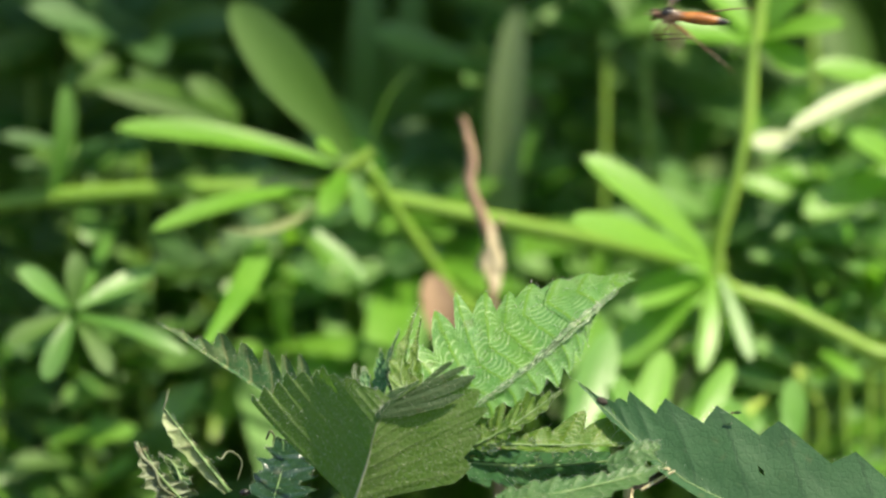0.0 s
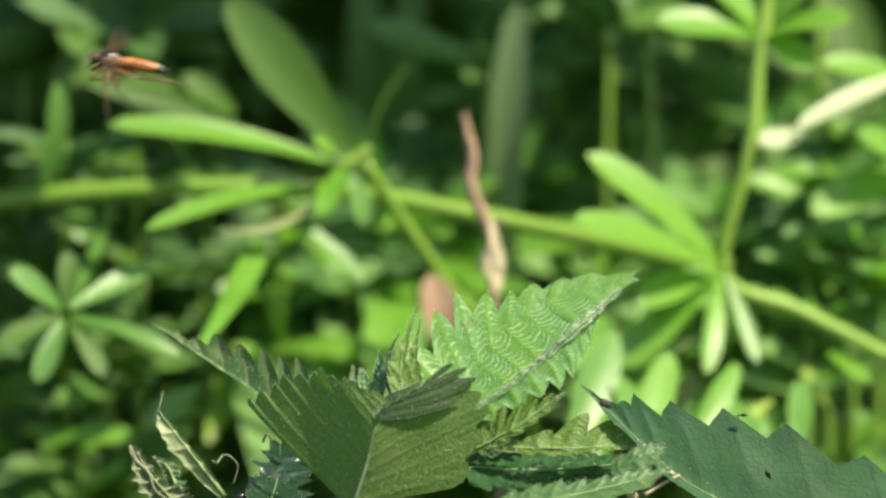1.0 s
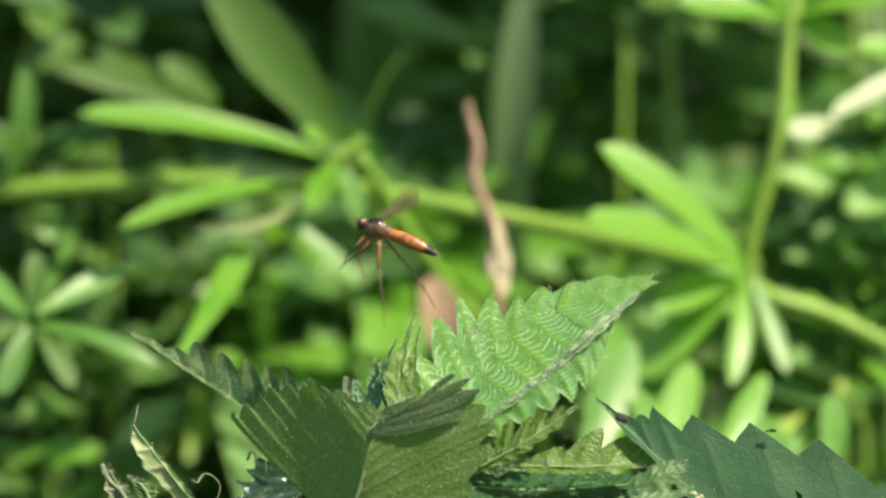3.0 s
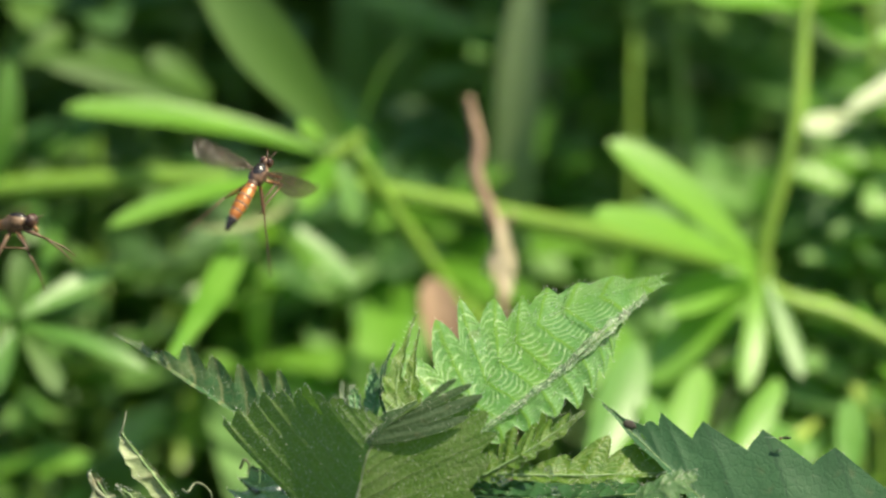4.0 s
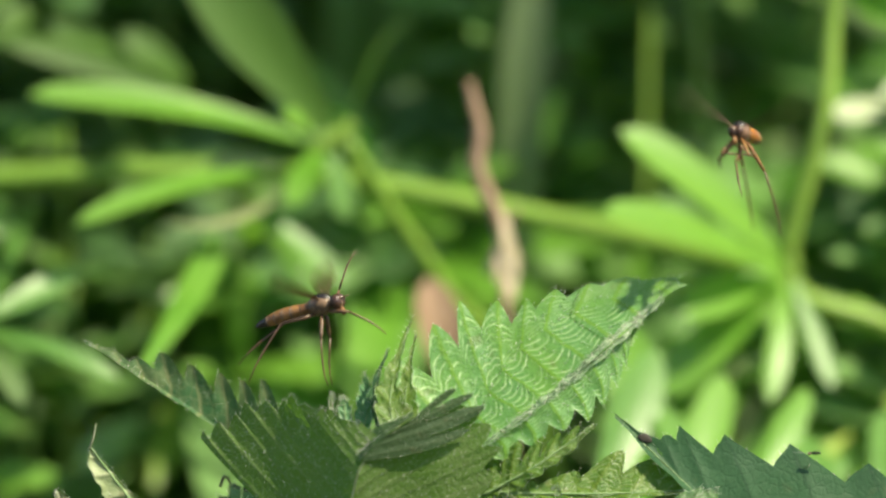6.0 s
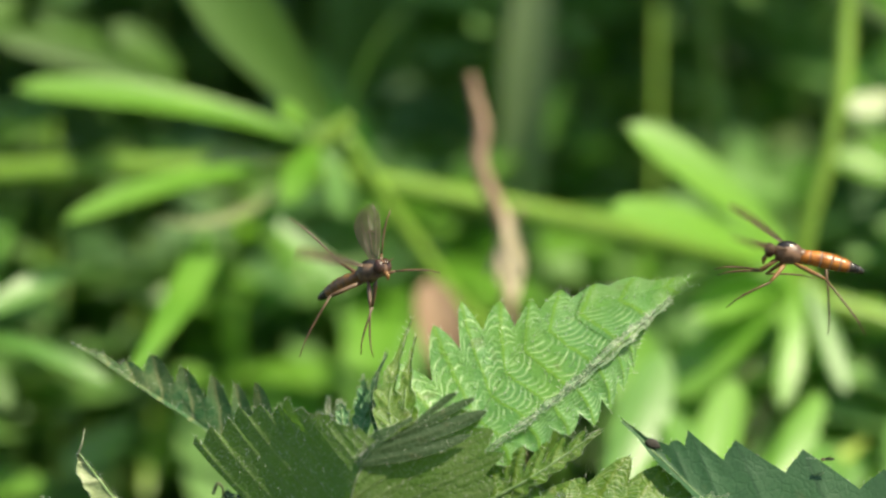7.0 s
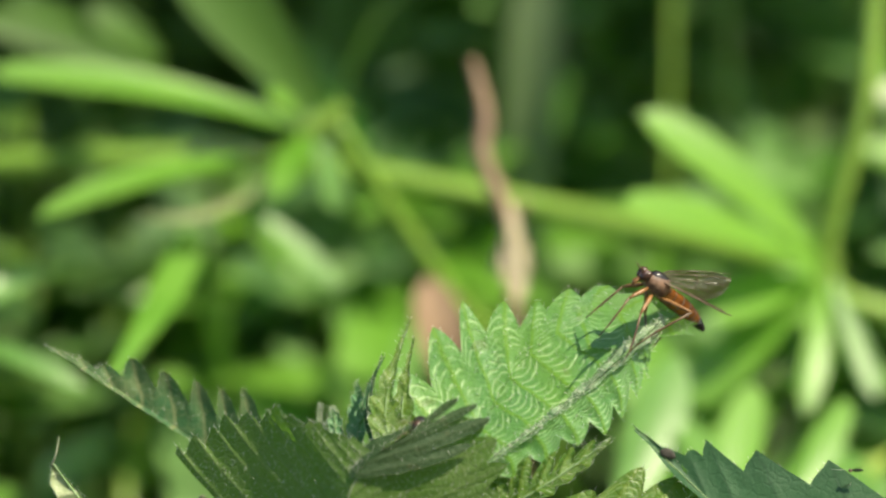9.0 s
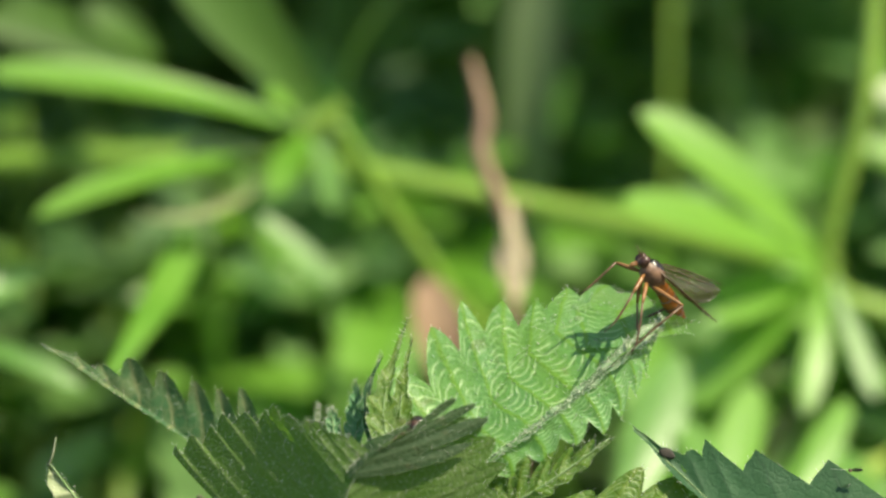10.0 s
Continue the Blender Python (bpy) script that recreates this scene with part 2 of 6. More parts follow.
M_LEGDARK = plain_mat("dark_leg", rgb(0.07, 0.04, 0.022), rgb(0.14, 0.075, 0.035), 0.45, 1500.0, 0.00003)
M_WING = wing_mat("wing_membrane")
M_WATER = bpy.data.materials.new("dew")
M_WATER.use_nodes = True
dew = M_WATER.node_tree.nodes["Principled BSDF"].inputs
dew["Transmission Weight"].default_value, dew["IOR"].default_value, dew["Roughness"].default_value = 1.0, 1.33, 0.02
M_VEIN = plain_mat("wing_vein", rgb(0.06, 0.035, 0.02), rgb(0.11, 0.07, 0.04), 0.4, 1500.0, 0.00003)


# ---- builders ----
def part(name, bm, material, parent=None, label=""):
    """Links a bmesh as one smooth mesh object, under parent where it is given (coordinates are the parent's)."""
    me = bpy.data.meshes.new(name)
    bm.to_mesh(me)
    bm.free()
    for mat in material if isinstance(material, (list, tuple)) else (material,):
        me.materials.append(mat)
    me.shade_smooth()
    ob = new(name, me)
    ob.parent = parent
    if label:
        ob["label"] = label
    return ob


def bez(a, b, c, t):
    return a * (1 - t) ** 2 + b * 2 * t * (1 - t) + c * t * t


def curve_points(points, per=8):
    """A smooth line through the points (Catmull-Rom)."""
    pts = [Vector(p) for p in points]
    if len(pts) == 2:
        return [pts[0].lerp(pts[1], i / per) for i in range(per + 1)]
    pts = [pts[0] * 2 - pts[1]] + pts + [pts[-1] * 2 - pts[-2]]
    line = []
    for i in range(1, len(pts) - 2):
        p0, p1, p2, p3 = pts[i - 1:i + 3]
        for k in range(per):
            t = k / per
            line.append(0.5 * (2 * p1 + (p2 - p0) * t + (2 * p0 - 5 * p1 + 4 * p2 - p3) * t * t + (3 * p1 - p0 - 3 * p2 + p3) * t ** 3))
    line.append(pts[-2])
    return line


def tube(bm, line, radii, sides=6):
    """A tapered tube along a line; closed at both ends."""
    n = len(line)
    if not isinstance(radii, (list, tuple)):
        radii = (radii, radii)
    rings, ref = [], Vector((0.31, 0.9, 0.2))
    for i, p in enumerate(line):
        axis = (line[min(i + 1, n - 1)] - line[max(i - 1, 0)]).normalized()
        side = axis.cross(ref)
        side = side.normalized() if side.length > 1e-6 else axis.orthogonal().normalized()
        up = axis.cross(side)
        f = i / (n - 1) * (len(radii) - 1)
        k = min(int(f), len(radii) - 2)
        r = radii[k] + (radii[k + 1] - radii[k]) * (f - k)
        rings.append([bm.verts.new(p + (side * math.cos(2 * math.pi * j / sides) + up * math.sin(2 * math.pi * j / sides)) * r) for j in range(sides)])
    for a, b in zip(rings, rings[1:]):
        for j in range(sides):
            bm.faces.new((a[j], a[(j + 1) % sides], b[(j + 1) % sides], b[j]))
    bm.faces.new(rings[0][::-1])
    bm.faces.new(rings[-1])
    return bm


def blade(bm, base, tip, width, face=(0, -1, 0.5), arc=0.08, fold=0.25, seg=10, blunt=0.5, shift=(0, 0, 0)):
    """A narrow leaf: widest past its middle, folded along its midrib, arched, with UV along and across."""
    base, tip, face = Vector(base), Vector(tip), Vector(face)
    uv = bm.loops.layers.uv.verify()
    axis = tip - base
    side = axis.cross(face).normalized()
    nor = side.cross(axis).normalized()
    ctrl = (base + tip) / 2 + nor * axis.length * arc * 2 + Vector(shift)
    rows = []
    for i in range(seg + 1):
        t = i / seg
        w = width / 2 * (0.30 + 0.70 * math.sin(min(1, t / 0.66) * math.pi / 2) ** 1.1) * math.sqrt(max(0.0, 1 - max(0, (t - blunt) / (1 - blunt)) ** 2.2)) + 1e-5
        c = bez(base, ctrl, tip, t)
        rows.append([(bm.verts.new(c + side * w * x + nor * w * fold * (abs(x) ** 1.5)), t, 0.5 + x / 2) for x in (-1, -0.55, 0, 0.55, 1)])
    for a, b in zip(rows, rows[1:]):
        for j in range(4):
            quad = (a[j], a[j + 1], b[j + 1], b[j])
            f = bm.faces.new([q[0] for q in quad])
            for loop, q in zip(f.loops, quad):
                loop[uv].uv = (q[1], q[2])
    return bm


# ---- ground ----
def build_ground():
    bm = bmesh.new()
    xs = [-300, -60, -12, -4] + [-2 + i * 0.2 for i in range(21)] + [4, 12, 60, 300]
    rows = []
    for y in xs:
        rows.append([bm.verts.new((x, y, 0.03 * noise.noise(Vector((x * 1.3, y * 1.3, 0))))) for x in xs])
    for a, b in zip(rows, rows[1:]):
        for j in range(len(xs) - 1):
            bm.faces.new((a[j], a[j + 1], b[j + 1], b[j]))
    return tagged(part("ground", bm, M_SOIL), "dark damp soil with leaf litter under the herbs", "ground", kind="structure")


build_ground()


# ---- nettle leaves ----
def along_list(values, s):
    """Interpolates a list of numbers or vectors that are spread evenly from 0 to 1."""
    f = min(max(s, 0.0), 1.0) * (len(values) - 1)
    k = min(int(f), len(values) - 2)
    t = f - k
    t = t * t * (3 - 2 * t) if len(values) > 2 else t
    return values[k] * (1 - t) + values[k + 1] * t


def side(ways, widths, teeth=8, depth=0.2, point=1.0, lean=0.3, curl=0.0, phase=0.0):
    """One half of a leaf: ways of its veins and its widths (mm) from base to tip, its teeth, and how far its margin curls (degrees)."""
    return dict(ways=[Vector(w).normalized() for w in ways], widths=[w * 0.001 for w in widths], teeth=teeth, depth=depth, point=point, lean=lean, curl=curl, phase=phase)


def nettle_leaf(parent, rib_line, left, right, material, name="leaf", label="", puff=0.00015, hairs=60, rib=0.00025, holes=(), seed=1, ragged=0.0,
                span=(0.0, 1.0), pivot=None, rumple=1.0, per=12, across=14, rib_mat=None):
    """A toothed blade on both sides of a midrib, quilted between its veins. holes: (half, along, across, size along, size across)."""
    rng = random.Random(seed)
    line = curve_points(rib_line, 12)
    origin = Vector(pivot) if pivot else parent.location.copy()

    def rib_at(s):
        f = min(max(s, 0.0), 1.0) * (len(line) - 1)
        k = min(int(f), len(line) - 2)
        return line[k].lerp(line[k + 1], f - k)

    bm = bmesh.new()
    uv = bm.loops.layers.uv.verify()
    edge = []
    for sign, half in ((-1, left), (1, right)):
        if half is None:
            continue
        count = half["teeth"] * per
        first, last = round(span[0] * count), round(span[1] * count)
        grid = []
        for i in range(first, last + 1):
            s = i / count
            c = rib_at(s)
            along = (rib_at(s + 0.03) - rib_at(s - 0.03)).normalized()
            v = along_list(half["ways"], s).normalized()
            nor = along.cross(v).normalized() * sign
            ph = (s * half["teeth"] + half["phase"]) % 1.0
            saw = 1 - abs(ph - 0.5) * 2                  # 1 at the tooth's point, where a vein ends
            notch = (1 - saw) ** half["point"]
            w = along_list(half["widths"], s)
            depth = along_list(half["depth"], s) if isinstance(half["depth"], tuple) else half["depth"]
            reach = w * (1 - depth * notch) + 0.00002
            reach *= 1 - ragged * abs(noise.noise(Vector((s * 6, seed * 3.7, sign)))) * 1.7
            row, p, turn = [], c.copy(), 0.0
            for j in range(across + 1):
                u = j / across
                if j:
                    turn = half["curl"] * max(0.0, u - 0.35) / 0.65
                    p = p + (v * math.cos(radians(turn)) - nor * math.sin(radians(turn))) * (reach / across)
                q = p + along * (half["lean"] * u ** 3 * saw * depth * w)
                q = q + nor * (puff * (1 - saw ** 2) * math.sin(math.pi * min(1, u * 1.05)) ** 0.7)
                q = q + nor * rumple * (0.0006 * noise.noise(q * 150 + Vector((seed, 0, 0))) + 0.00016 * noise.noise(q * 700 + Vector((0, seed, 0))))
                row.append((bm.verts.new(q - origin), s * half["teeth"] + half["phase"] + 0.5, u))
            grid.append(row)
            if i % 2 == 0:
                edge.append((row[-1][0].co.copy(), (v + along * 0.4).normalized()))
        for i in range(last - first):
            for j in range(across):
                quad = [grid[i][j], grid[i + 1][j], grid[i + 1][j + 1], grid[i][j + 1]]
                su = (i + first + 0.5) / count, (j + 0.5) / across
                if any(h[0] == sign and ((su[0] - h[1]) / h[3]) ** 2 + ((su[1] - h[2]) / h[4]) ** 2 < 1 for h in holes):
                    continue
                if sign < 0:
                    quad.reverse()
                f = bm.faces.new([q[0] for q in quad])
                for loop, q in zip(f.loops, quad):
                    loop[uv].uv = (q[1], q[2])
    bmesh.ops.remove_doubles(bm, verts=bm.verts, dist=1e-6)
    surface = [v.co.copy() for v in bm.verts]
    leaf = part(name, bm, material, parent, label)
    if pivot:
        leaf.location = origin - parent.location
    if rib:
        rb = bmesh.new()
        tube(rb, [rib_at(span[0] + (span[1] - span[0]) * i / 16) - origin for i in range(17)],
             [rib * (1 - 0.75 * (span[0] + (span[1] - span[0]) * k)) for k in (0, 0.5, 1)], 6)
        part("midrib", rb, rib_mat or M_RIB, leaf)
    if hairs:
        hb = bmesh.new()
        spots = edge + [(p, Vector((0, 0, 0))) for p in rng.sample(surface, min(hairs * 2, len(surface)))]
        for p, out in spots:
            way = (Vector((rng.uniform(-1, 1), rng.uniform(-1, 0.6), rng.uniform(-0.2, 1))).normalized() + out * 1.2).normalized()
            tube(hb, [p, p + way * rng.uniform(0.0002, 0.0006)], (0.000028, 0.000008), 3)
        part("hairs", hb, M_HAIR, leaf)["kind"] = "stuff"
    return leaf


# ---- the nettle in focus ----
def build_nettle():
    tagged(nettle, "stinging nettle top with serrated hairy green leaves", "nettle")
    o = Vector(nettle.location)
    bm = bmesh.new()
    line = curve_points([Vector((0, 0, 0.0)), Vector((0.004, 0.002, 0.25)), Vector((0.001, 0.0, 0.48)), Vector((-0.01017, 0.0000, 0.56300)) - o, Vector((-0.00337, 0.0010, 0.57585)) - o], 10)
    tube(bm, line, (0.0035, 0.003, 0.0022, 0.0016, 0.0008), 8)
    part("stem", bm, M_STEM, nettle, "ribbed green stem")
    # back leaf, sunlit; its end gives way when the fly lands
    rib_line = [(0.00238, 0.0000, 0.57623), (0.00465, 0.0030, 0.58325), (0.00858, 0.0050, 0.58869), (0.01554, 0.0060, 0.59308), (0.02598, 0.0055, 0.59611)]
    upper = side([(-0.72, 0.30, 0.66), (-0.36, 0.42, 0.90), (0.06, 0.45, 0.90), (0.36, 0.45, 0.82), (0.70, 0.30, 0.55)], (13.2, 11.2, 5.6, 3.7, 1.2), 9, (0.36, 0.34, 0.34, 0.26, 0.1), 1.35, 0.22)
    lower = side([(0.55, -0.5, -0.35), (0.66, -0.5, -0.42), (0.68, -0.5, -0.55), (0.72, -0.5, -0.50), (0.75, -0.3, -0.3)], (4.4, 6.6, 7.3, 5.4, 1.3), 9, 0.0)
    for piece, span, pivot in (("leaf", (0.0, 0.70), None), ("leaf_tip", (0.69, 1.0), (0.01570, 0.0080, 0.59489))):
        bending = nettle_leaf(nettle, rib_line, upper, lower, M_NETTLE, name=piece, label="bright sunlit leaf with quilted ripples", hairs=200 if pivot is None else 40,
                               seed=3, puff=0.00005, span=span, pivot=pivot, rib=0, rumple=0.6)
    # its margin, rolled over so that the pale hairy underside shows, and the blade below the roll
    for piece, span, pivot in (("rolled_margin", (0.0, 0.84), None), ("margin_tip", (0.83, 1.0), (0.01570, 0.0080, 0.59489))):
        margin = nettle_leaf(nettle, [(0.00434, -0.0032, 0.57775), (0.01235, -0.0022, 0.58371), (0.01931, 0.0003, 0.58991), (0.02416, 0.0030, 0.59414)],
                             side([(-0.6, 0.2, 0.6), (-0.6, 0.2, 0.6)], (0.25, 0.7, 0.9, 0.7, 0.2), 9, 0.4, 1.3), side([(0.5, 0.35, -0.75), (0.55, 0.35, -0.75)], (0.2, 0.5, 0.7, 0.7, 0.3), 8, 0.45, 1.4, curl=40),
                             M_MARGIN, name=piece, label="grey hairy rolled leaf margin", hairs=260 if pivot is None else 30, seed=4, puff=0.0001, rib=0, rumple=1.0, ragged=0.4, span=span, pivot=pivot)
    nettle_leaf(nettle, [(0.00465, -0.0029, 0.57767), (0.01205, -0.0020, 0.58311), (0.01810, 0.0004, 0.58825), (0.02143, 0.0024, 0.59127)],
                None, side([(0.55, 0.1, -0.80), (0.66, 0.1, -0.72), (0.40, 0.1, -0.9), (0.2, 0.1, -0.95)], (2.2, 3.4, 4.6, 3.4, 0.6), 8, 0.4, 1.6, -0.7), M_NETTLE, name="lower_blade",
                hairs=90, seed=14, puff=0.0002, rib=0, rumple=0.6)
    # leaf that points away to the side
    nettle_leaf(nettle, [(-0.01813, 0.0120, 0.57673), (-0.02443, 0.0110, 0.57966), (-0.03287, 0.0090, 0.58518), (-0.03972, 0.0060, 0.58946)],
                side([(-0.02, -0.05, 0.9), (-0.05, -0.06, 0.9), (-0.12, -0.06, 0.9), (-0.4, -0.05, 0.8), (-0.9, 0, 0.5)], (8.0, 6.6, 5.2, 1.5, 0.1), 8, 0.46, 2.2, 0.30, curl=-18, phase=0.05),
                side([(-0.1, -0.95, -0.12), (-0.4, -0.9, -0.16)], (2.4, 1.8, 1.2, 0.8, 0.2), 8, 0.2), M_DULL,
                label="narrow leaf seen along its edge", hairs=70, seed=5, puff=0.00012, rib=0.00014)
    nettle_leaf(nettle, [(-0.01934, 0.0040, 0.57505), (-0.02272, 0.0050, 0.57685), (-0.02598, 0.0050, 0.57871)],
                side([(0.1, -0.05, 0.9), (-0.5, -0.05, 0.8)], (3.0, 1.9, 0.3), 3, 0.6, 1.8, 0.4), side([(-0.1, -0.9, -0.3), (-0.4, -0.8, -0.3)], (1.0, 0.8, 0.2), 3, 0.2), M_DULL,
                label="torn pale strip of leaf", hairs=30, seed=6, rib=0.0002)
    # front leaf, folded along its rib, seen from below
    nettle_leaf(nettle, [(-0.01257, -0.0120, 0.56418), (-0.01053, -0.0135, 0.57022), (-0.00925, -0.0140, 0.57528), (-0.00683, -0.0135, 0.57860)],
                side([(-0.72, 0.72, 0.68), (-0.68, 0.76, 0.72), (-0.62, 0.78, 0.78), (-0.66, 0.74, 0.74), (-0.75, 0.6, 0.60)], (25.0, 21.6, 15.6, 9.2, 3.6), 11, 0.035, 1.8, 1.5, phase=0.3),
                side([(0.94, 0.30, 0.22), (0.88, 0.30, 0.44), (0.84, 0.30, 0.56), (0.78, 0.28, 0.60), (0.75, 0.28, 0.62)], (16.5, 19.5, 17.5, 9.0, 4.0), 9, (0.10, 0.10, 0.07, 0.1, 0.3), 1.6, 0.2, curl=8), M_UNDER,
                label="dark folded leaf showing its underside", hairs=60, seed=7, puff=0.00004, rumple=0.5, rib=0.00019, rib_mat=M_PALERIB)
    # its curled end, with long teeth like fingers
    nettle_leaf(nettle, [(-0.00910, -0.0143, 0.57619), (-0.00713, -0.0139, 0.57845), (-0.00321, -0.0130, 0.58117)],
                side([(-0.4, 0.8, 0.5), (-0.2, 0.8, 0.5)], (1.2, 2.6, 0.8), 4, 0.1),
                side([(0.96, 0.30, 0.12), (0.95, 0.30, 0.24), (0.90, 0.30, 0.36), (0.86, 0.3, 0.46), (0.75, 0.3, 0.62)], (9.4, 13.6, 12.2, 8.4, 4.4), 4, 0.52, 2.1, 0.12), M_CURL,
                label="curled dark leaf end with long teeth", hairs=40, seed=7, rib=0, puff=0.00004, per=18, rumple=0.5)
    # young leaves at the shoot
    for k, (rib_line, wl, wr, mat, note) in enumerate((
            ([(-0.00548, -0.0020, 0.57918), (-0.00579, 0.0000, 0.58416), (-0.00352, 0.0040, 0.59210)], (2.4, 2.6, 1.6, 0.6, 0.1), (2.6, 2.2, 1.0, 0.5, 0.1), M_YOUNG, "upright young yellow-green leaf"),
            ([(-0.00427, -0.0010, 0.57993), (-0.00412, 0.0010, 0.58416), (-0.00307, 0.0040, 0.59006)], (1.4, 1.6, 1.2, 0.7, 0.1), (1.8, 1.8, 1.1, 0.7, 0.1), M_YOUNG, ""),
            ([(-0.00699, -0.0010, 0.57948), (-0.00760, 0.0010, 0.58416), (-0.00601, 0.0030, 0.58839)], (0.6, 0.8, 0.6, 0.4, 0.1), (0.6, 0.9, 0.7, 0.4, 0.1), M_BLUE, "narrow dark young leaf"),
            ([(-0.00881, 0.0020, 0.57947), (-0.00851, 0.0030, 0.58265), (-0.00866, 0.0040, 0.58567)], (1.2, 1.6, 1.5, 0.9, 0.1), (1.0, 1.2, 1.1, 0.7, 0.1), M_TEALYOUNG, "small blue-green young leaf"),
            ([(-0.01078, 0.0020, 0.57947), (-0.01093, 0.0030, 0.58189), (-0.01123, 0.0040, 0.58325)], (0.9, 1.1, 0.9, 0.5, 0.1), (0.8, 1.0, 0.8, 0.4, 0.1), M_TEALYOUNG, ""),
            ([(-0.01214, 0.0010, 0.57993), (-0.01244, 0.0020, 0.58189), (-0.01237, 0.0030, 0.58370)], (0.5, 0.4, 0.2, 0.1, 0.05), (0.6, 0.4, 0.2, 0.1, 0.05), M_YOUNG, ""))):
        nettle_leaf(nettle, rib_line, side([(-0.8, 0.15, 0.5), (-0.5, 0.1, 0.8)], wl, 4, 0.28, 1.6, 0.5), side([(0.8, 0.1, 0.5), (0.5, 0.1, 0.8)], wr, 4, 0.28, 1.6, 0.5), mat, label=note, hairs=16, seed=20 + k, rib=0.00009, puff=0.0002)
    # shoots below the back leaf, wet and yellow-green
    nettle_leaf(nettle, [(0.00434, -0.0030, 0.57238), (0.01024, -0.0040, 0.57571), (0.01651, -0.0030, 0.58016)],
                side([(-0.1, 0.2, 0.9), (0.25, 0.2, 0.8), (0.6, 0.2, 0.6)], (5.4, 4.0, 2.8, 0.4), 6, 0.55, 2.2, 0.4), side([(0.6, -0.6, -0.4), (0.7, -0.6, -0.1)], (2.6, 2.2, 1.6, 0.2), 6, 0.4, 2.0), M_YOUNG,
                label="young yellow-green toothed leaf", hairs=60, seed=11, puff=0.00025, rib=0.0002)
    nettle_leaf(nettle, [(0.00631, -0.0040, 0.57269), (0.01628, -0.0050, 0.57261), (0.02762, -0.0030, 0.57299)],
                side([(0.2, 0.45, 0.7), (0.4, 0.45, 0.72), (0.6, 0.45, 0.6)], (1.0, 2.4, 6.0, 5.0, 0.8), 5, 0.5, 2.0, 0.3), side([(0.5, -0.75, -0.35), (0.6, -0.6, -0.2)], (1.2, 2.4, 2.6, 1.8, 0.3), 7, 0.4, 1.6), M_YOUNG,
                label="young yellow-green toothed leaf", hairs=60, seed=12, puff=0.00025, rib=0.0002)
    # low leaves: a wet one, its shade put into a dark base colour, and a pale hairy one before it
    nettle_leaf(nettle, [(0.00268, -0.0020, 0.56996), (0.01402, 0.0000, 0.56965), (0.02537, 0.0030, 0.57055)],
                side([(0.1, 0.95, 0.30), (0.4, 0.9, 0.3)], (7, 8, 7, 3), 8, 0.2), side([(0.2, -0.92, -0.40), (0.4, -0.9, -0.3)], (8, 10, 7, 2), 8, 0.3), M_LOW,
                hairs=60, seed=13, name="low_leaf", label="wet leaf with its shade put into a darker colour")
    nettle_leaf(nettle, [(0.00721, -0.0120, 0.56418), (0.01929, -0.0120, 0.56652), (0.03100, -0.0080, 0.56938)],
                side([(0.05, 0.75, 0.62), (0.5, 0.7, 0.55)], (3.6, 4.0, 3.6, 3.0, 0.5), 8, 0.35, 1.0, 0.4), side([(0.3, -0.9, -0.35), (0.5, -0.8, -0.25)], (6, 8, 6, 4, 0.5), 8, 0.2), M_GREYLEAF,
                hairs=50, seed=15, label="grey-green hairy toothed leaf")
    nettle_leaf(nettle, [(0.02308, -0.0060, 0.56907), (0.02685, -0.0060, 0.57148), (0.03003, -0.0050, 0.57284)],
                side([(0.1, 0.5, 0.8), (0.5, 0.5, 0.6)], (2.2, 2.0, 0.5), 4, 0.3), side([(0.5, -0.6, -0.6), (0.7, -0.5, -0.4)], (3.2, 3.4, 1.0), 4, 0.3), M_GREYLEAF, hairs=20, seed=16)
    return bending, margin


leaf_tip = build_nettle()


def build_split_stalk():
    """A dry hollow stalk, split open, under the low leaves."""
    stalk = tagged(new("dry_stalk"), "split cream-coloured dry hollow stalk under the leaves", "stalk")
    bm = bmesh.new()
    a, b = Vector((0.02595, -0.0040, 0.56649)), Vector((0.03169, -0.0040, 0.56891))
    rows = []
    for i in range(13):
        t = i / 12
        c = a.lerp(b, t) + Vector((0, 0, 0.0004 * math.sin(math.pi * t)))
        r = 0.0008 * (1 - 0.5 * t ** 3)
        rows.append([bm.verts.new(c + Vector((0.3 * math.cos(g), math.sin(g) * 0.9, math.cos(g))) * r) for g in [radians(-75 + 255 * k / 10) for k in range(11)]])
    for p, q in zip(rows, rows[1:]):
        for k in range(10):
            bm.faces.new((p[k], p[k + 1], q[k + 1], q[k]))
    part("shell", bm, M_STRAW, stalk, "cream split shell")
    for pts in (((0.02595, -0.0050, 0.56740), (0.02837, -0.0050, 0.56876), (0.03162, -0.0050, 0.56936)), ((0.02761, -0.0052, 0.56619), (0.03033, -0.0052, 0.56785), (0.03245, -0.0050, 0.56899))):
        bm = bmesh.new()
        tube(bm, curve_points(pts, 8), (0.00022, 0.00026, 0.00012), 6)
        part("splinter", bm, M_CREAM, stalk)
    # flat dark sheet that stands for the inside of the stalk
    bm = bmesh.new()
    blade(bm, (0.02656, -0.0046, 0.56649), (0.03184, -0.0046, 0.56861), 0.0016, (0, -1, 0.1), seg=10)
    part("hollow", bm, M_BARK, stalk, "dark hollow inside")
    bm = bmesh.new()
    tube(bm, [Vector((0.030, 0.0, 0.0)), a], (0.0012, 0.0008), 8)
    part("stem", bm, M_STRAW, stalk)


build_split_stalk()


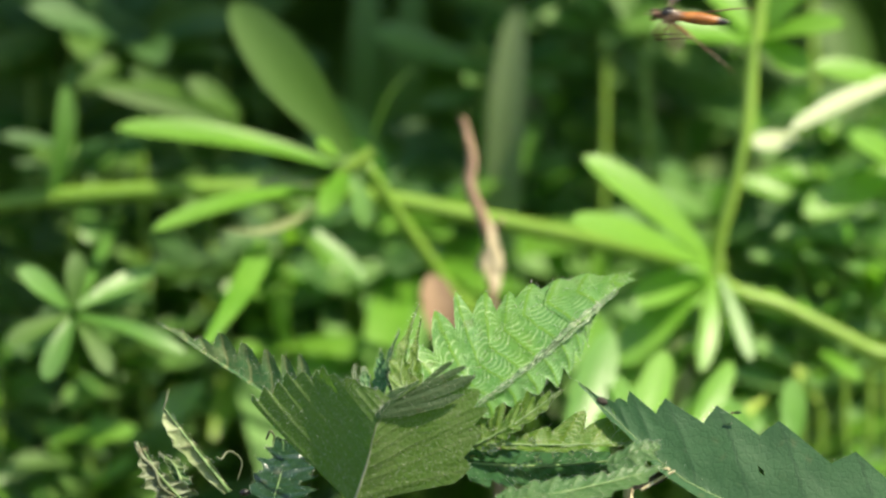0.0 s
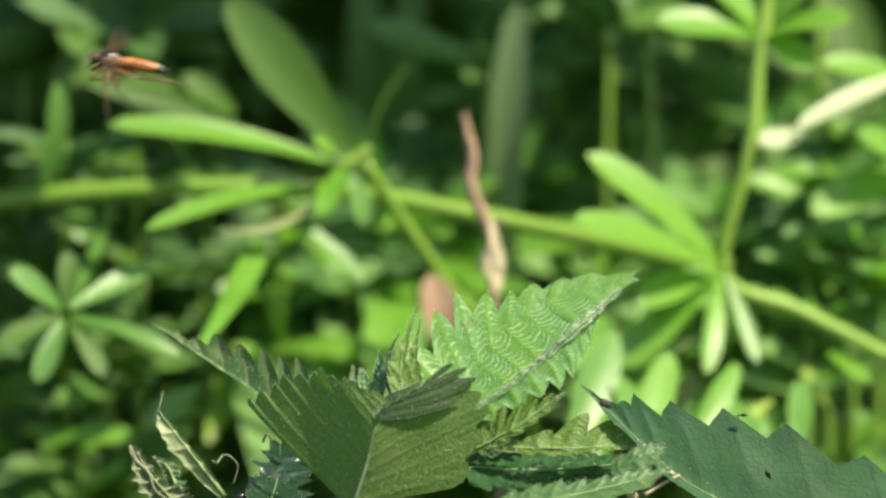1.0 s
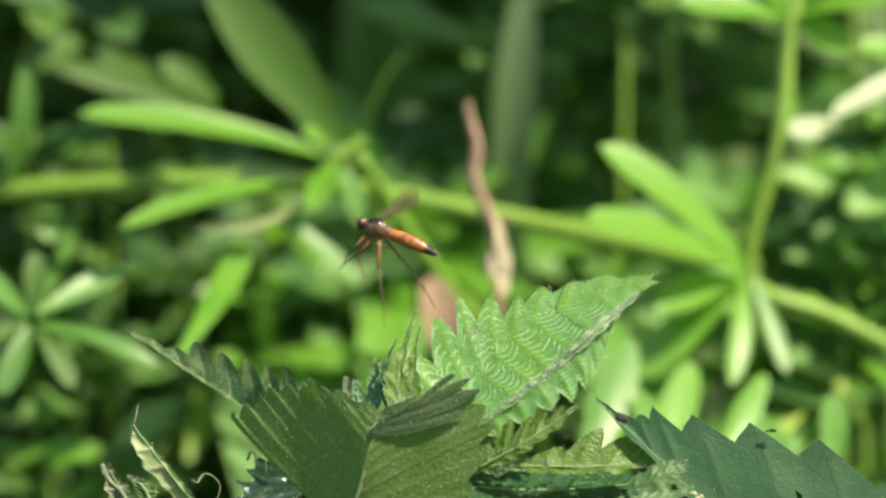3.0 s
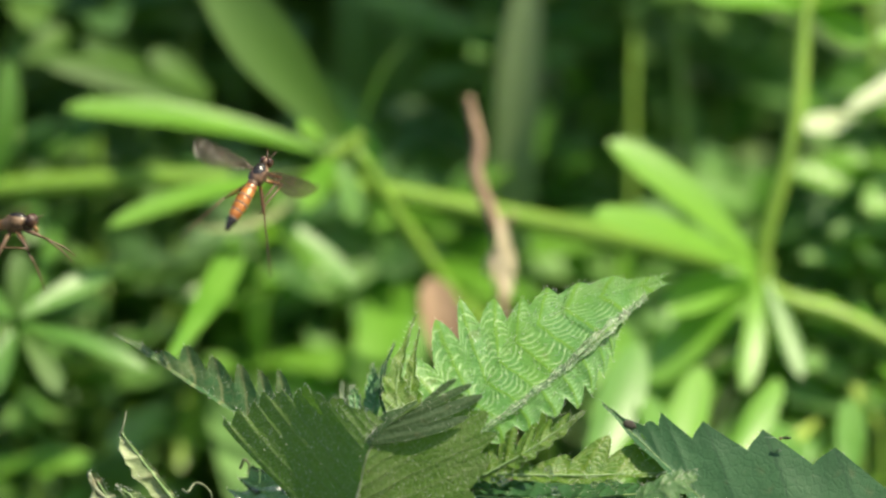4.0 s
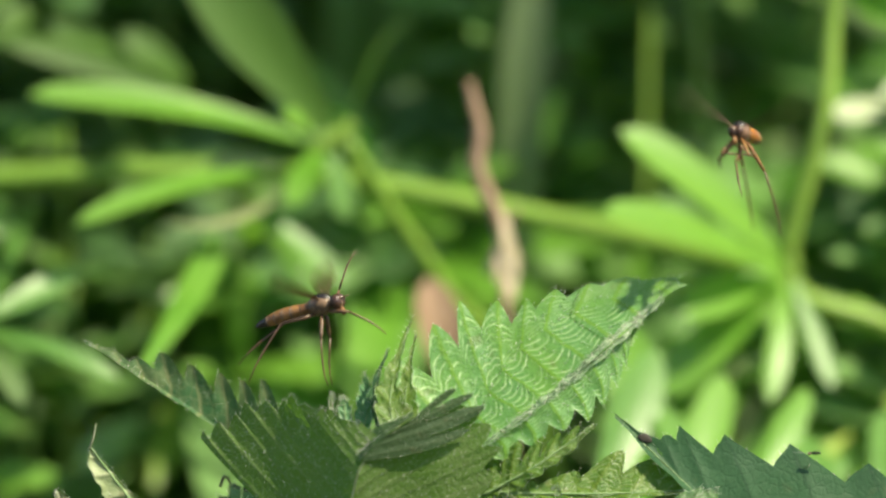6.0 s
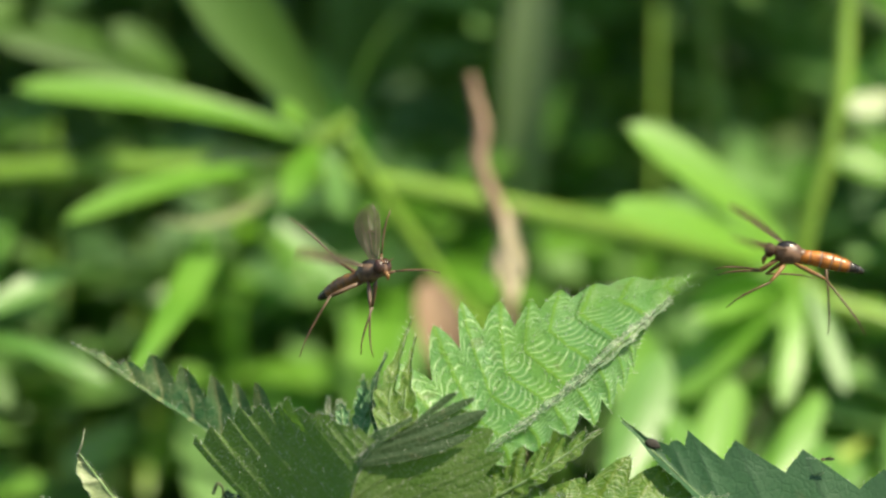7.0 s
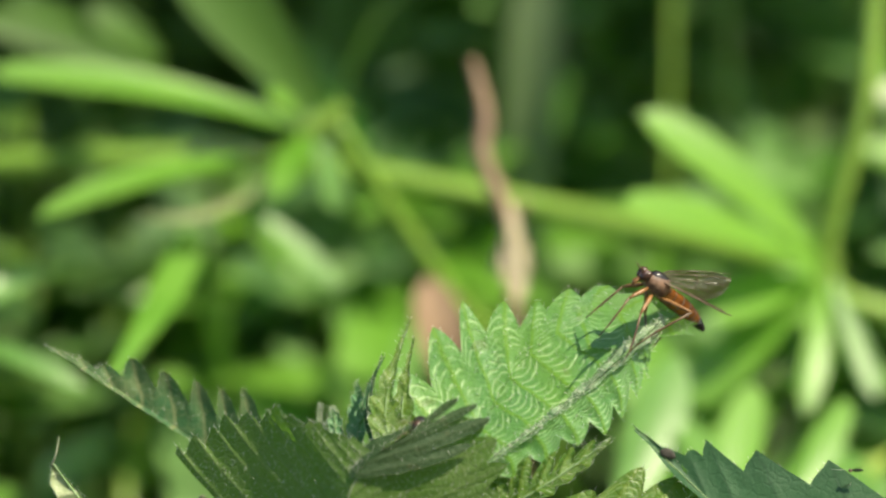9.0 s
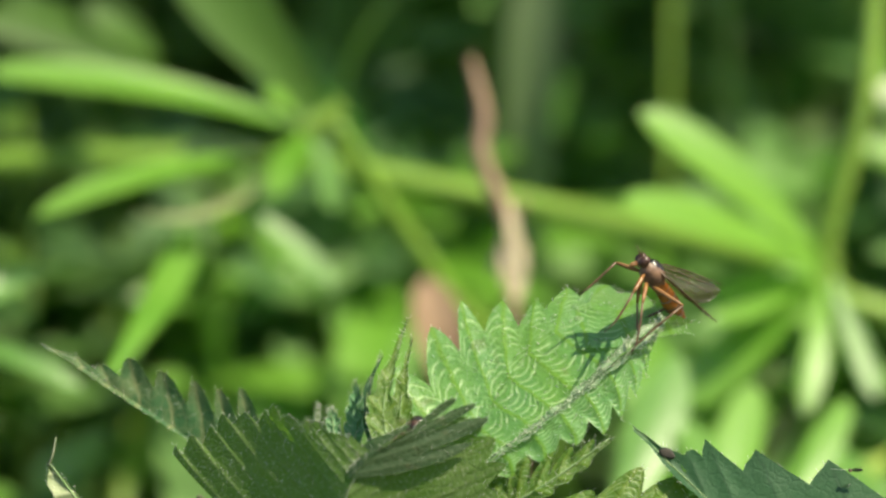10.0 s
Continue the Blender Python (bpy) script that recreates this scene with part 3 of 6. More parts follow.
def build_drops():
    """Dew left on the low leaves."""
    rng = random.Random(5)
    for centre, wide, count in (((0.00630, -0.0088, 0.57195), 0.0012, 5), ((0.01416, -0.0088, 0.57074), 0.0014, 7), ((0.01061, -0.0088, 0.56968), 0.0012, 5), ((0.01099, -0.0088, 0.57285), 0.0020, 5), ((0.01778, -0.0088, 0.57195), 0.0026, 6)):
        for k in range(count):
            bm = bmesh.new()
            bmesh.ops.create_uvsphere(bm, u_segments=12, v_segments=8, radius=rng.uniform(0.00016, 0.00042))
            drop = part("water_drop", bm, M_WATER)
            drop.location = Vector(centre) + Vector((rng.uniform(-1, 1), rng.uniform(-0.1, 0.2), rng.uniform(-0.35, 0.35))) * wide
            tagged(drop, "tiny clear dew drop resting on the nettle leaf", "water drop", group="dew drops")


build_drops()


def build_side_nettle():
    plant = new("nettle_plant")
    plant.location = (0.082, 0.01, 0)
    tagged(plant, "second nettle with a large dull blue-green leaf", "nettle")
    o = Vector(plant.location)
    bm = bmesh.new()
    tube(bm, curve_points([Vector((0, 0, 0)), Vector((0.003, 0, 0.3)), Vector((0.0677, 0.0000, 0.5455)) - o], 12), (0.0035, 0.003, 0.002), 8)
    part("stem", bm, M_STEM, plant)
    nettle_leaf(plant, [(0.07072, 0.0000, 0.54863), (0.04953, -0.0030, 0.56037), (0.03404, -0.0040, 0.56755), (0.02520, -0.0030, 0.57525), (0.01908, -0.0020, 0.58122)],
                side([(-0.10, -0.9, -0.35), (-0.3, -0.9, -0.2)], (9, 7, 3, 1.5, 0.5), 8, 0.1), side([(-0.16, 0.12, 0.95), (-0.22, 0.14, 0.95), (-0.34, 0.16, 0.9), (-0.55, 0.14, 0.8)], (18.9, 17.8, 16.4, 14.4, 12.1, 9.2, 3.9, 1.7, 0.5), 8, (0.20, 0.20, 0.20, 0.21, 0.22, 0.24, 0.12, 0.0, 0.0), 1.0, 0.5, phase=0.75), M_BLUE,
                label="large dull blue-green leaf with chewed holes", hairs=10, seed=21, rib=0.00014, puff=0.00016, rumple=0.6,
                holes=((1, 0.84, 0.62, 0.012, 0.20), (1, 0.775, 0.45, 0.010, 0.14), (1, 0.30, 0.52, 0.006, 0.04)))
    bm = bmesh.new()
    bmesh.ops.create_icosphere(bm, subdivisions=2, radius=0.0006)
    for v in bm.verts:
        v.co = Vector((v.co.x * 1.3 + v.co.z * -0.5, v.co.y * 0.12, v.co.z * 0.9)) * (1 + 0.3 * noise.noise(v.co * 2500)) + Vector((0.02233, -0.0026, 0.57873)) - o
    part("dark_stain", bm, M_BARK, plant, "dark withered spot near the leaf tip")


build_side_nettle()


def build_withered():
    plant = new("withered_nettle")
    plant.location = (-0.036, 0.0, 0)
    tagged(plant, "withered chewed nettle shoot with curled grey-green leaves", "nettle")
    o = Vector(plant.location)
    bm = bmesh.new()
    tube(bm, curve_points([Vector((0, 0, 0)), Vector((0.002, 0.002, 0.3)), Vector((-0.02968, 0.0020, 0.56488)) - o], 12), (0.003, 0.0025, 0.0012), 8)
    part("stem", bm, M_STEM, plant)
    nettle_leaf(plant, [(-0.02998, 0.0020, 0.56601), (-0.03360, 0.0000, 0.57056), (-0.03662, -0.0010, 0.57449), (-0.03904, -0.0010, 0.57774)],
                side([(-0.75, -0.2, -0.35), (-0.85, -0.2, -0.2), (-0.9, -0.2, -0.1)], (0.8, 1.7, 2.5, 2.0, 0.3), 5, 0.06), side([(0.8, 0.4, 0.3), (0.7, 0.4, 0.4)], (0.5, 0.8, 0.6, 0.3, 0.1), 5, 0.05), M_DRY,
                ragged=0.25, hairs=20, seed=31, label="pale curled dry leaf", puff=0.0003, rib=0.0003)
    nettle_leaf(plant, [(-0.03663, 0.0000, 0.56489), (-0.03949, -0.0020, 0.56815), (-0.04252, -0.0010, 0.57283)],
                side([(-0.8, -0.2, -0.4), (-0.7, -0.2, 0.0)], (4.6, 3.4, 0.8), 5, 0.1), side([(0.75, 0.4, 0.2), (0.7, 0.4, 0.3)], (3.8, 1.6, 0.4), 5, 0.2), M_CHEWED,
                ragged=0.5, hairs=40, seed=32, label="curled grey-green chewed leaf", puff=0.0005)
    nettle_leaf(plant, [(-0.03664, 0.0040, 0.56752), (-0.03778, 0.0050, 0.56994), (-0.03953, 0.0060, 0.57114)],
                side([(-0.8, 0.2, 0.4), (-0.7, 0.2, 0.4)], (1.8, 2.0, 0.4), 4, 0.2), side([(0.75, 0.3, -0.2), (0.7, 0.3, 0.1)], (2.2, 1.6, 0.4), 4, 0.2), M_DULL, ragged=0.4, hairs=20, seed=34, puff=0.0004)
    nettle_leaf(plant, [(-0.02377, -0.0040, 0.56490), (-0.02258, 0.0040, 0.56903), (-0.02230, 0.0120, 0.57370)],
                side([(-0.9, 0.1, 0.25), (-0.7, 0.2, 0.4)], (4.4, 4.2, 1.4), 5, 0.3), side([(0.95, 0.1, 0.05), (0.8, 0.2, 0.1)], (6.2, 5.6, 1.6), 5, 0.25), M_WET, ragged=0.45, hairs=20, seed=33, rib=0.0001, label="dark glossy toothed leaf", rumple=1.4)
    for pts, rad in (([(-0.03164, 0.0000, 0.57086), (-0.03103, -0.0010, 0.57056), (-0.03028, 0.0000, 0.57154), (-0.02922, 0.0000, 0.57146), (-0.02816, 0.0010, 0.57010), (-0.02877, 0.0010, 0.56768)], 0.00017),
                     ([(-0.03919, -0.0010, 0.57751), (-0.03874, -0.0010, 0.57872), (-0.03844, 0.0000, 0.58038)], 0.00014),
                     ([(-0.02471, 0.0080, 0.57341), (-0.02425, 0.0070, 0.57447), (-0.02365, 0.0080, 0.57386), (-0.02380, 0.0090, 0.57280)], 0.00018),
                     ([(-0.04297, -0.0010, 0.57283), (-0.04206, -0.0015, 0.57086), (-0.04040, -0.0020, 0.56920), (-0.03949, -0.0020, 0.56678), (-0.03738, -0.0010, 0.56527)], 0.00034)):
        bm = bmesh.new()
        tube(bm, [p - o for p in curve_points(pts, 8)], (rad, rad * 0.9, rad * 0.5), 6)
        part("dry_strand", bm, M_CHEWED, plant, "brown curled dry strand")


build_withered()


# ---- cleavers behind ----
def cleavers(label, stems, leaves, depth_face=(0.1, -0.8, 0.6), stem_mat=None):
    """stems: lists of points with radius; leaves: (base, tip, width, material). The last stem runs down to the ground."""
    plant = new("cleavers_plant")
    foot = stems[0][0][0]
    plant.location = (foot[0], foot[1], 0)
    o = Vector(plant.location)
    tagged(plant, label, "cleavers", group="cleavers behind the nettle")
    for pts, r in stems:
        bm = bmesh.new()
        tube(bm, [p - o for p in curve_points(pts, 8)], (r, r * 0.9), 4 + 2)
        part("stem", bm, stem_mat or M_HSTEM, plant)
    for k, (base, tip, width, mat, *rest) in enumerate(leaves):
        rng = random.Random(k * 7 + len(leaves))
        face = Vector(rest[0] if rest else depth_face) + Vector((rng.uniform(-0.3, 0.3), 0, rng.uniform(-0.3, 0.3)))
        bm = bmesh.new()
        blade(bm, Vector(base) - o, Vector(tip) - o, width * 0.9, face, arc=rest[1] if len(rest) > 1 else rng.uniform(0.02, 0.07), fold=0.17, blunt=rest[2] if len(rest) > 2 else 0.62, seg=14)
        part("leaf", bm, mat, plant)
    return plant


def build_cleavers():
    G, D, W = M_HERB, M_HERB_DARK, M_PALE
    cleavers("cleavers stem with a whorl of long bright green leaves",
             [([(0.0254, 0.1300, 0.5150), (0.0117, 0.1140, 0.5777), (0.0005, 0.1080, 0.5949), (-0.0053, 0.1040, 0.6034), (-0.0109, 0.1000, 0.6119)], 0.0011),
              ([(-0.01349, 0.1000, 0.61127), (-0.01185, 0.1000, 0.61247), (-0.01005, 0.1000, 0.61382)], 0.0010),
              ([(-0.01305, 0.1000, 0.61172), (-0.01454, 0.1000, 0.61052), (-0.01567, 0.1000, 0.60903)], 0.0009)],
             [((-0.0156, 0.1000, 0.6119), (-0.0466, 0.0940, 0.6171), 0.0052, G, (0.1, -0.7, 0.7)),
              ((-0.01290, 0.1000, 0.61337), (-0.02998, 0.1060, 0.63510), 0.0094, D, (-0.55, -0.7, 0.30), 0.07, 0.30),
              ((-0.01043, 0.1020, 0.61322), (-0.00347, 0.1220, 0.62616), 0.0014, M_HERB_DARK, (-0.6, -0.8, -0.1)),
              ((-0.01679, 0.1000, 0.60828), (-0.04127, 0.0850, 0.60243), 0.0042, G, (0, -0.6, 0.8)),
              ((-0.01679, 0.1000, 0.60715), (-0.03124, 0.0800, 0.60288), 0.0030, M_SERE, (0, -0.4, 0.9), -0.10),
              ((-0.01454, 0.1000, 0.61240), (-0.01789, 0.0900, 0.61462), 0.0036, G),
              ((-0.01379, 0.1000, 0.61127), (-0.01677, 0.0900, 0.60453), 0.0042, G),
              ((-0.01305, 0.1000, 0.61052), (-0.01080, 0.1000, 0.60304), 0.0036, M_HERB_MID),
              ((-0.01791, 0.1000, 0.60888), (-0.02667, 0.1000, 0.60858), 0.0036, M_SERE, (0, -0.7, 0.7)),
              ((-0.02091, 0.1000, 0.60416), (-0.01080, 0.1000, 0.59518), 0.0036, M_HERB_MID, (0.2, -0.8, 0.6)),
              ((-0.02768, 0.1120, 0.61639), (-0.05037, 0.1080, 0.62237), 0.0038, D, (0.1, -0.35, 0.95), 0.13),
              ((-0.02884, 0.1220, 0.61881), (-0.03633, 0.1180, 0.62390), 0.0040, D, (0.1, -0.7, 0.7)),
              ((-0.03415, 0.1350, 0.62109), (-0.04915, 0.1300, 0.63010), 0.0050, D, (0, -0.7, 0.7))])
    cleavers("cleavers stem rising from a fan of bright leaves",
             [([(0.0830, 0.1200, 0.5151), (0.0782, 0.1120, 0.5759), (0.0605, 0.1060, 0.5856), (0.0493, 0.1030, 0.5914), (0.0388, 0.1000, 0.5967), (0.0425, 0.0980, 0.6137), (0.0444, 0.1000, 0.6304), (0.0477, 0.1040, 0.6473)], 0.0012),
              ([(0.03741, 0.1000, 0.59495), (0.03846, 0.1000, 0.59660), (0.03921, 0.1000, 0.59870)], 0.0014),
              ([(0.0387, 0.1000, 0.5967), (0.0189, 0.1060, 0.6016), (-0.0067, 0.1070, 0.6068), (-0.0180, 0.1100, 0.6082)], 0.0014)],
             [((0.0383, 0.0990, 0.5977), (0.0197, 0.0920, 0.6131), 0.0066, G, (-0.3, -0.6, 0.7)),
              ((0.0376, 0.0960, 0.5971), (0.0179, 0.0820, 0.6039), 0.0072, G, (0.25, -0.65, 0.75)),
              ((0.0373, 0.0980, 0.5961), (0.0244, 0.0920, 0.5833), 0.0060, G, (-0.4, -0.8, 0.3)),
              ((0.0382, 0.0980, 0.5957), (0.0364, 0.0880, 0.5825), 0.0034, G, (0.3, -0.9, 0.2)),
              ((0.0393, 0.0980, 0.5961), (0.0436, 0.0920, 0.5841), 0.0030, M_HERB_MID, (0.3, -0.8, 0.4)),
              ((0.0373, 0.0980, 0.5969), (0.0269, 0.0900, 0.5921), 0.0060, G),
              ((0.0444, 0.1000, 0.6296), (0.0297, 0.0950, 0.6312), 0.0058, G, (0, -0.6, 0.8)),
              ((0.0444, 0.1000, 0.6296), (0.0568, 0.0950, 0.6316), 0.0058, G, (0, -0.6, 0.8)),
              ((0.0444, 0.1000, 0.6296), (0.0344, 0.1000, 0.6400), 0.0058, G),
              ((0.0448, 0.1000, 0.6296), (0.0516, 0.0960, 0.6249), 0.0050, G),
              ((0.0453, 0.1000, 0.6304), (0.0532, 0.1000, 0.6417), 0.0058, G),
              ((0.0448, 0.1000, 0.6304), (0.0405, 0.1100, 0.6249), 0.0040, G)])
    cleavers("cleavers whorl spread like a star of green leaves",
             [([(-0.0581, 0.1400, 0.5230), (-0.0532, 0.1250, 0.5793), (-0.05226, 0.0860, 0.59107), (-0.05010, 0.1000, 0.59555), (-0.04647, 0.1200, 0.60417)], 0.0010)],
             [((-0.05217, 0.0840, 0.59145), (-0.05174, 0.0860, 0.59959), 0.0034, D, (0.2, -0.9, 0.5)),
              ((-0.05300, 0.0840, 0.59167), (-0.06007, 0.0800, 0.59720), 0.0042, M_HERB_MID, (0.2, -0.9, 0.5)),
              ((-0.05300, 0.0840, 0.59070), (-0.06156, 0.0800, 0.58645), 0.0036, D, (0.2, -0.9, 0.5)),
              ((-0.05262, 0.0840, 0.58995), (-0.05618, 0.0800, 0.58137), 0.0036, M_HERB_MID, (0.2, -0.9, 0.5)),
              ((-0.05150, 0.0840, 0.58995), (-0.04700, 0.0800, 0.58227), 0.0034, D, (0.2, -0.9, 0.5)),
              ((-0.05150, 0.0840, 0.59048), (-0.03617, 0.0800, 0.58510), 0.0031, M_HERB_MID, (0, -0.6, 0.8), 0.07),
              ((-0.05150, 0.0840, 0.59182), (-0.04070, 0.0900, 0.59720), 0.0034, M_HERB_MID, (0.2, -0.9, 0.5))], stem_mat=M_HERB_MID)
    cleavers("cleavers stem lying level in the herbs",
             [([(-0.1031, 0.1400, 0.5149), (-0.0788, 0.1150, 0.6017), (-0.0628, 0.1120, 0.6063), (-0.0427, 0.1120, 0.6082), (-0.0260, 0.1140, 0.6085), (-0.0147, 0.1160, 0.6077)], 0.0014)],
             [((-0.0291, 0.1180, 0.6169), (-0.0496, 0.1120, 0.6233), 0.0036, D, (-0.2, -0.9, 0.2)),
              ((-0.0300, 0.1200, 0.6161), (-0.0444, 0.1140, 0.6258), 0.0036, D, (-0.2, -0.9, 0.3)),
              ((-0.0338, 0.0680, 0.5861), (-0.0251, 0.0980, 0.6013), 0.0042, G, (0.5, -0.7, 0.6)),
              ((-0.05594, 0.1120, 0.60604), (-0.05365, 0.1050, 0.62341), 0.0044, M_HERB_MID, (0.5, -0.8, 0.3)),
              ((-0.05096, 0.1180, 0.60680), (-0.04995, 0.1120, 0.60079), 0.0040, M_HERB_MID),
              ((-0.04349, 0.1250, 0.61431), (-0.04414, 0.1200, 0.60980), 0.0030, D, (0, -0.5, 0.8))])
    cleavers("cleavers with an overbright leaf, its glare put into a pale colour",
             [([(0.0897, 0.1400, 0.5149), (0.0735, 0.1300, 0.5952), (0.0653, 0.1160, 0.6241), (0.0646, 0.1200, 0.6513)], 0.0014)],
             # glare on the first two leaves is put into their pale material
             [((0.0685, 0.1120, 0.6251), (0.0487, 0.0980, 0.6165), 0.0032, W, (0.2, -0.7, 0.7)),
              ((0.0503, 0.1040, 0.6157), (0.0441, 0.0960, 0.6143), 0.0046, W, (0.2, -0.7, 0.7)),
              ((0.0670, 0.1120, 0.6225), (0.0525, 0.1040, 0.6257), 0.0050, G),
              ((0.0654, 0.1140, 0.6113), (0.0509, 0.1060, 0.6049), 0.0060, G),
              ((0.0686, 0.1140, 0.6089), (0.0573, 0.1040, 0.6160), 0.0060, G)])
    B, T = M_BROAD, M_TEAL
    lit = (0.3, -0.75, 0.6)
    cleavers("low herb with broad pale green leaves",
             [([(-0.0116, 0.1350, 0.5150), (-0.0099, 0.1320, 0.5744), (-0.0108, 0.1300, 0.5841)], 0.0012)],
             [((-0.0075, 0.1120, 0.5793), (-0.0076, 0.1400, 0.5977), 0.0120, B, lit),
              ((-0.0147, 0.1140, 0.5761), (-0.0192, 0.1420, 0.5937), 0.0095, M_HERB_MID, lit),
              ((-0.0099, 0.1180, 0.5760), (-0.0132, 0.1420, 0.5920), 0.0075, G, lit),
              ((-0.0116, 0.1360, 0.5873), (-0.0212, 0.1280, 0.6037), 0.0060, G, lit),
              ((-0.0035, 0.1380, 0.5856), (-0.0140, 0.1340, 0.6001), 0.0095, T, (0.0, -0.9, 0.3)),
              ((-0.0268, 0.1200, 0.5745), (-0.0292, 0.1420, 0.5881), 0.0085, B, lit)])
    cleavers("low herb with broad sunlit leaves under the cleavers",
             [([(0.0293, 0.1350, 0.5150), (0.0278, 0.1320, 0.5712), (0.0277, 0.1300, 0.5776)], 0.0012)],
             [((0.0237, 0.1080, 0.5728), (0.0234, 0.1420, 0.5977), 0.0120, B, lit),
              ((0.0277, 0.1060, 0.5728), (0.0318, 0.1400, 0.5952), 0.0110, G, lit),
              ((0.0205, 0.1080, 0.5688), (0.0274, 0.1360, 0.5905), 0.0120, B, lit),
              ((0.0293, 0.1240, 0.5744), (0.0261, 0.1160, 0.5864), 0.0060, G, lit),
              ((0.0172, 0.0700, 0.5722), (0.0238, 0.0840, 0.5885), 0.0070, M_HERB_MID, lit, 0.05, 0.25),
              ((0.0221, 0.0720, 0.5714), (0.0204, 0.0880, 0.5917), 0.0075, G, lit, 0.04, 0.25),
              ((0.0280, 0.0700, 0.5722), (0.0222, 0.0840, 0.5837), 0.0060, M_HERB_MID, lit, 0.06, 0.2),
              ((0.0268, 0.0740, 0.5714), (0.0315, 0.0880, 0.5857), 0.0060, G, lit, 0.03, 0.25),
              ((0.0335, 0.0760, 0.5714), (0.0275, 0.0880, 0.5809), 0.0050, M_HERB_MID, lit, 0.05, 0.2),
              ((0.0339, 0.0760, 0.5722), (0.0409, 0.0880, 0.5841), 0.0045, G, lit, 0.05, 0.25),
              ((0.0439, 0.0780, 0.5714), (0.0382, 0.0880, 0.5801), 0.0050, M_HERB_MID, lit, 0.05, 0.2),
              ((0.0492, 0.0780, 0.5714), (0.0496, 0.0900, 0.5817), 0.0045, M_HERB_MID, lit, 0.05, 0.25),
              ((0.0222, 0.1280, 0.5937), (0.0217, 0.1240, 0.6001), 0.0055, G, lit),
              ((0.0181, 0.1100, 0.5744), (0.0202, 0.1460, 0.6016), 0.0095, B, lit)])
    cleavers("tangle of pale yellow-green herb leaves",
             [([(0.0494, 0.1350, 0.5150), (0.0486, 0.1300, 0.5712), (0.0470, 0.1260, 0.5840)], 0.0010),
              ([(0.0478, 0.1280, 0.5760), (0.0550, 0.1220, 0.5808), (0.0646, 0.1200, 0.5865)], 0.0009)],
             [((0.0438, 0.1240, 0.5905), (0.0469, 0.1160, 0.5756), 0.0050, G, lit),
              ((0.0494, 0.1240, 0.5800), (0.0414, 0.1140, 0.5777), 0.0050, G, lit),
              ((0.0454, 0.1240, 0.5840), (0.0554, 0.1160, 0.5841), 0.0062, W, lit),
              ((0.0438, 0.1240, 0.5825), (0.0357, 0.1160, 0.5792), 0.0048, G, lit),
              ((0.0494, 0.1260, 0.5840), (0.0485, 0.1180, 0.5728), 0.0050, B, lit),
              ((0.0558, 0.1280, 0.5776), (0.0607, 0.1240, 0.5672), 0.0055, T, lit),
              ((0.0406, 0.1280, 0.5720), (0.0485, 0.1200, 0.5760), 0.0060, B, lit)])
    rng = random.Random(12)
    clutter = []
    for k in range(16):
        x, y, z = rng.uniform(0.0290, 0.0560), rng.uniform(0.098, 0.130), rng.uniform(0.5745, 0.5880)
        a = rng.uniform(0.6, 2.6) * rng.choice((1, -1))
        ln = rng.uniform(0.005, 0.009)
        clutter.append(((x, y, z), (x + math.cos(a) * ln, y - 0.006, z + math.sin(a) * ln * 0.8), rng.uniform(0.0018, 0.0036), rng.choice((G, M_LIME, M_LIME, M_HERB_MID, M_SERE)), lit))
    cleavers("crowded small yellow-green herb leaves in the sun", [([(0.0430, 0.1350, 0.5125), (0.0425, 0.1250, 0.5720), (0.0440, 0.1200, 0.5850)], 0.0009)], clutter)
    cleavers("broad pale leaves behind the withered shoot",
             [([(-0.0270, 0.1350, 0.5125), (-0.0255, 0.1320, 0.5700), (-0.0240, 0.1300, 0.5790)], 0.0010)],
             [((-0.02468, 0.1100, 0.56707), (-0.02496, 0.1300, 0.58577), 0.0110, M_BROAD, lit), ((-0.01682, 0.1150, 0.57605), (-0.01986, 0.1350, 0.59103), 0.0080, M_HERB_MID, lit), ((-0.01383, 0.1200, 0.58054), (-0.01722, 0.1300, 0.59254), 0.0042, M_BROAD, lit),
              ((-0.01471, 0.1120, 0.57306), (-0.01672, 0.1400, 0.59215), 0.0120, M_BROAD, lit), ((-0.02117, 0.1180, 0.57529), (-0.02197, 0.1350, 0.58877), 0.0095, M_BROAD, lit),
              ((-0.05466, 0.1100, 0.57291), (-0.04264, 0.1050, 0.57383), 0.0042, G, lit), ((-0.04758, 0.1180, 0.57904), (-0.05205, 0.1120, 0.58130), 0.0042, M_HERB_MID, lit),
              ((-0.03259, 0.1200, 0.57303), (-0.02887, 0.1300, 0.58502), 0.0050, M_LIME, lit), ((-0.03407, 0.1150, 0.58055), (-0.04079, 0.1100, 0.57531), 0.0045, M_HERB_MID, lit)])
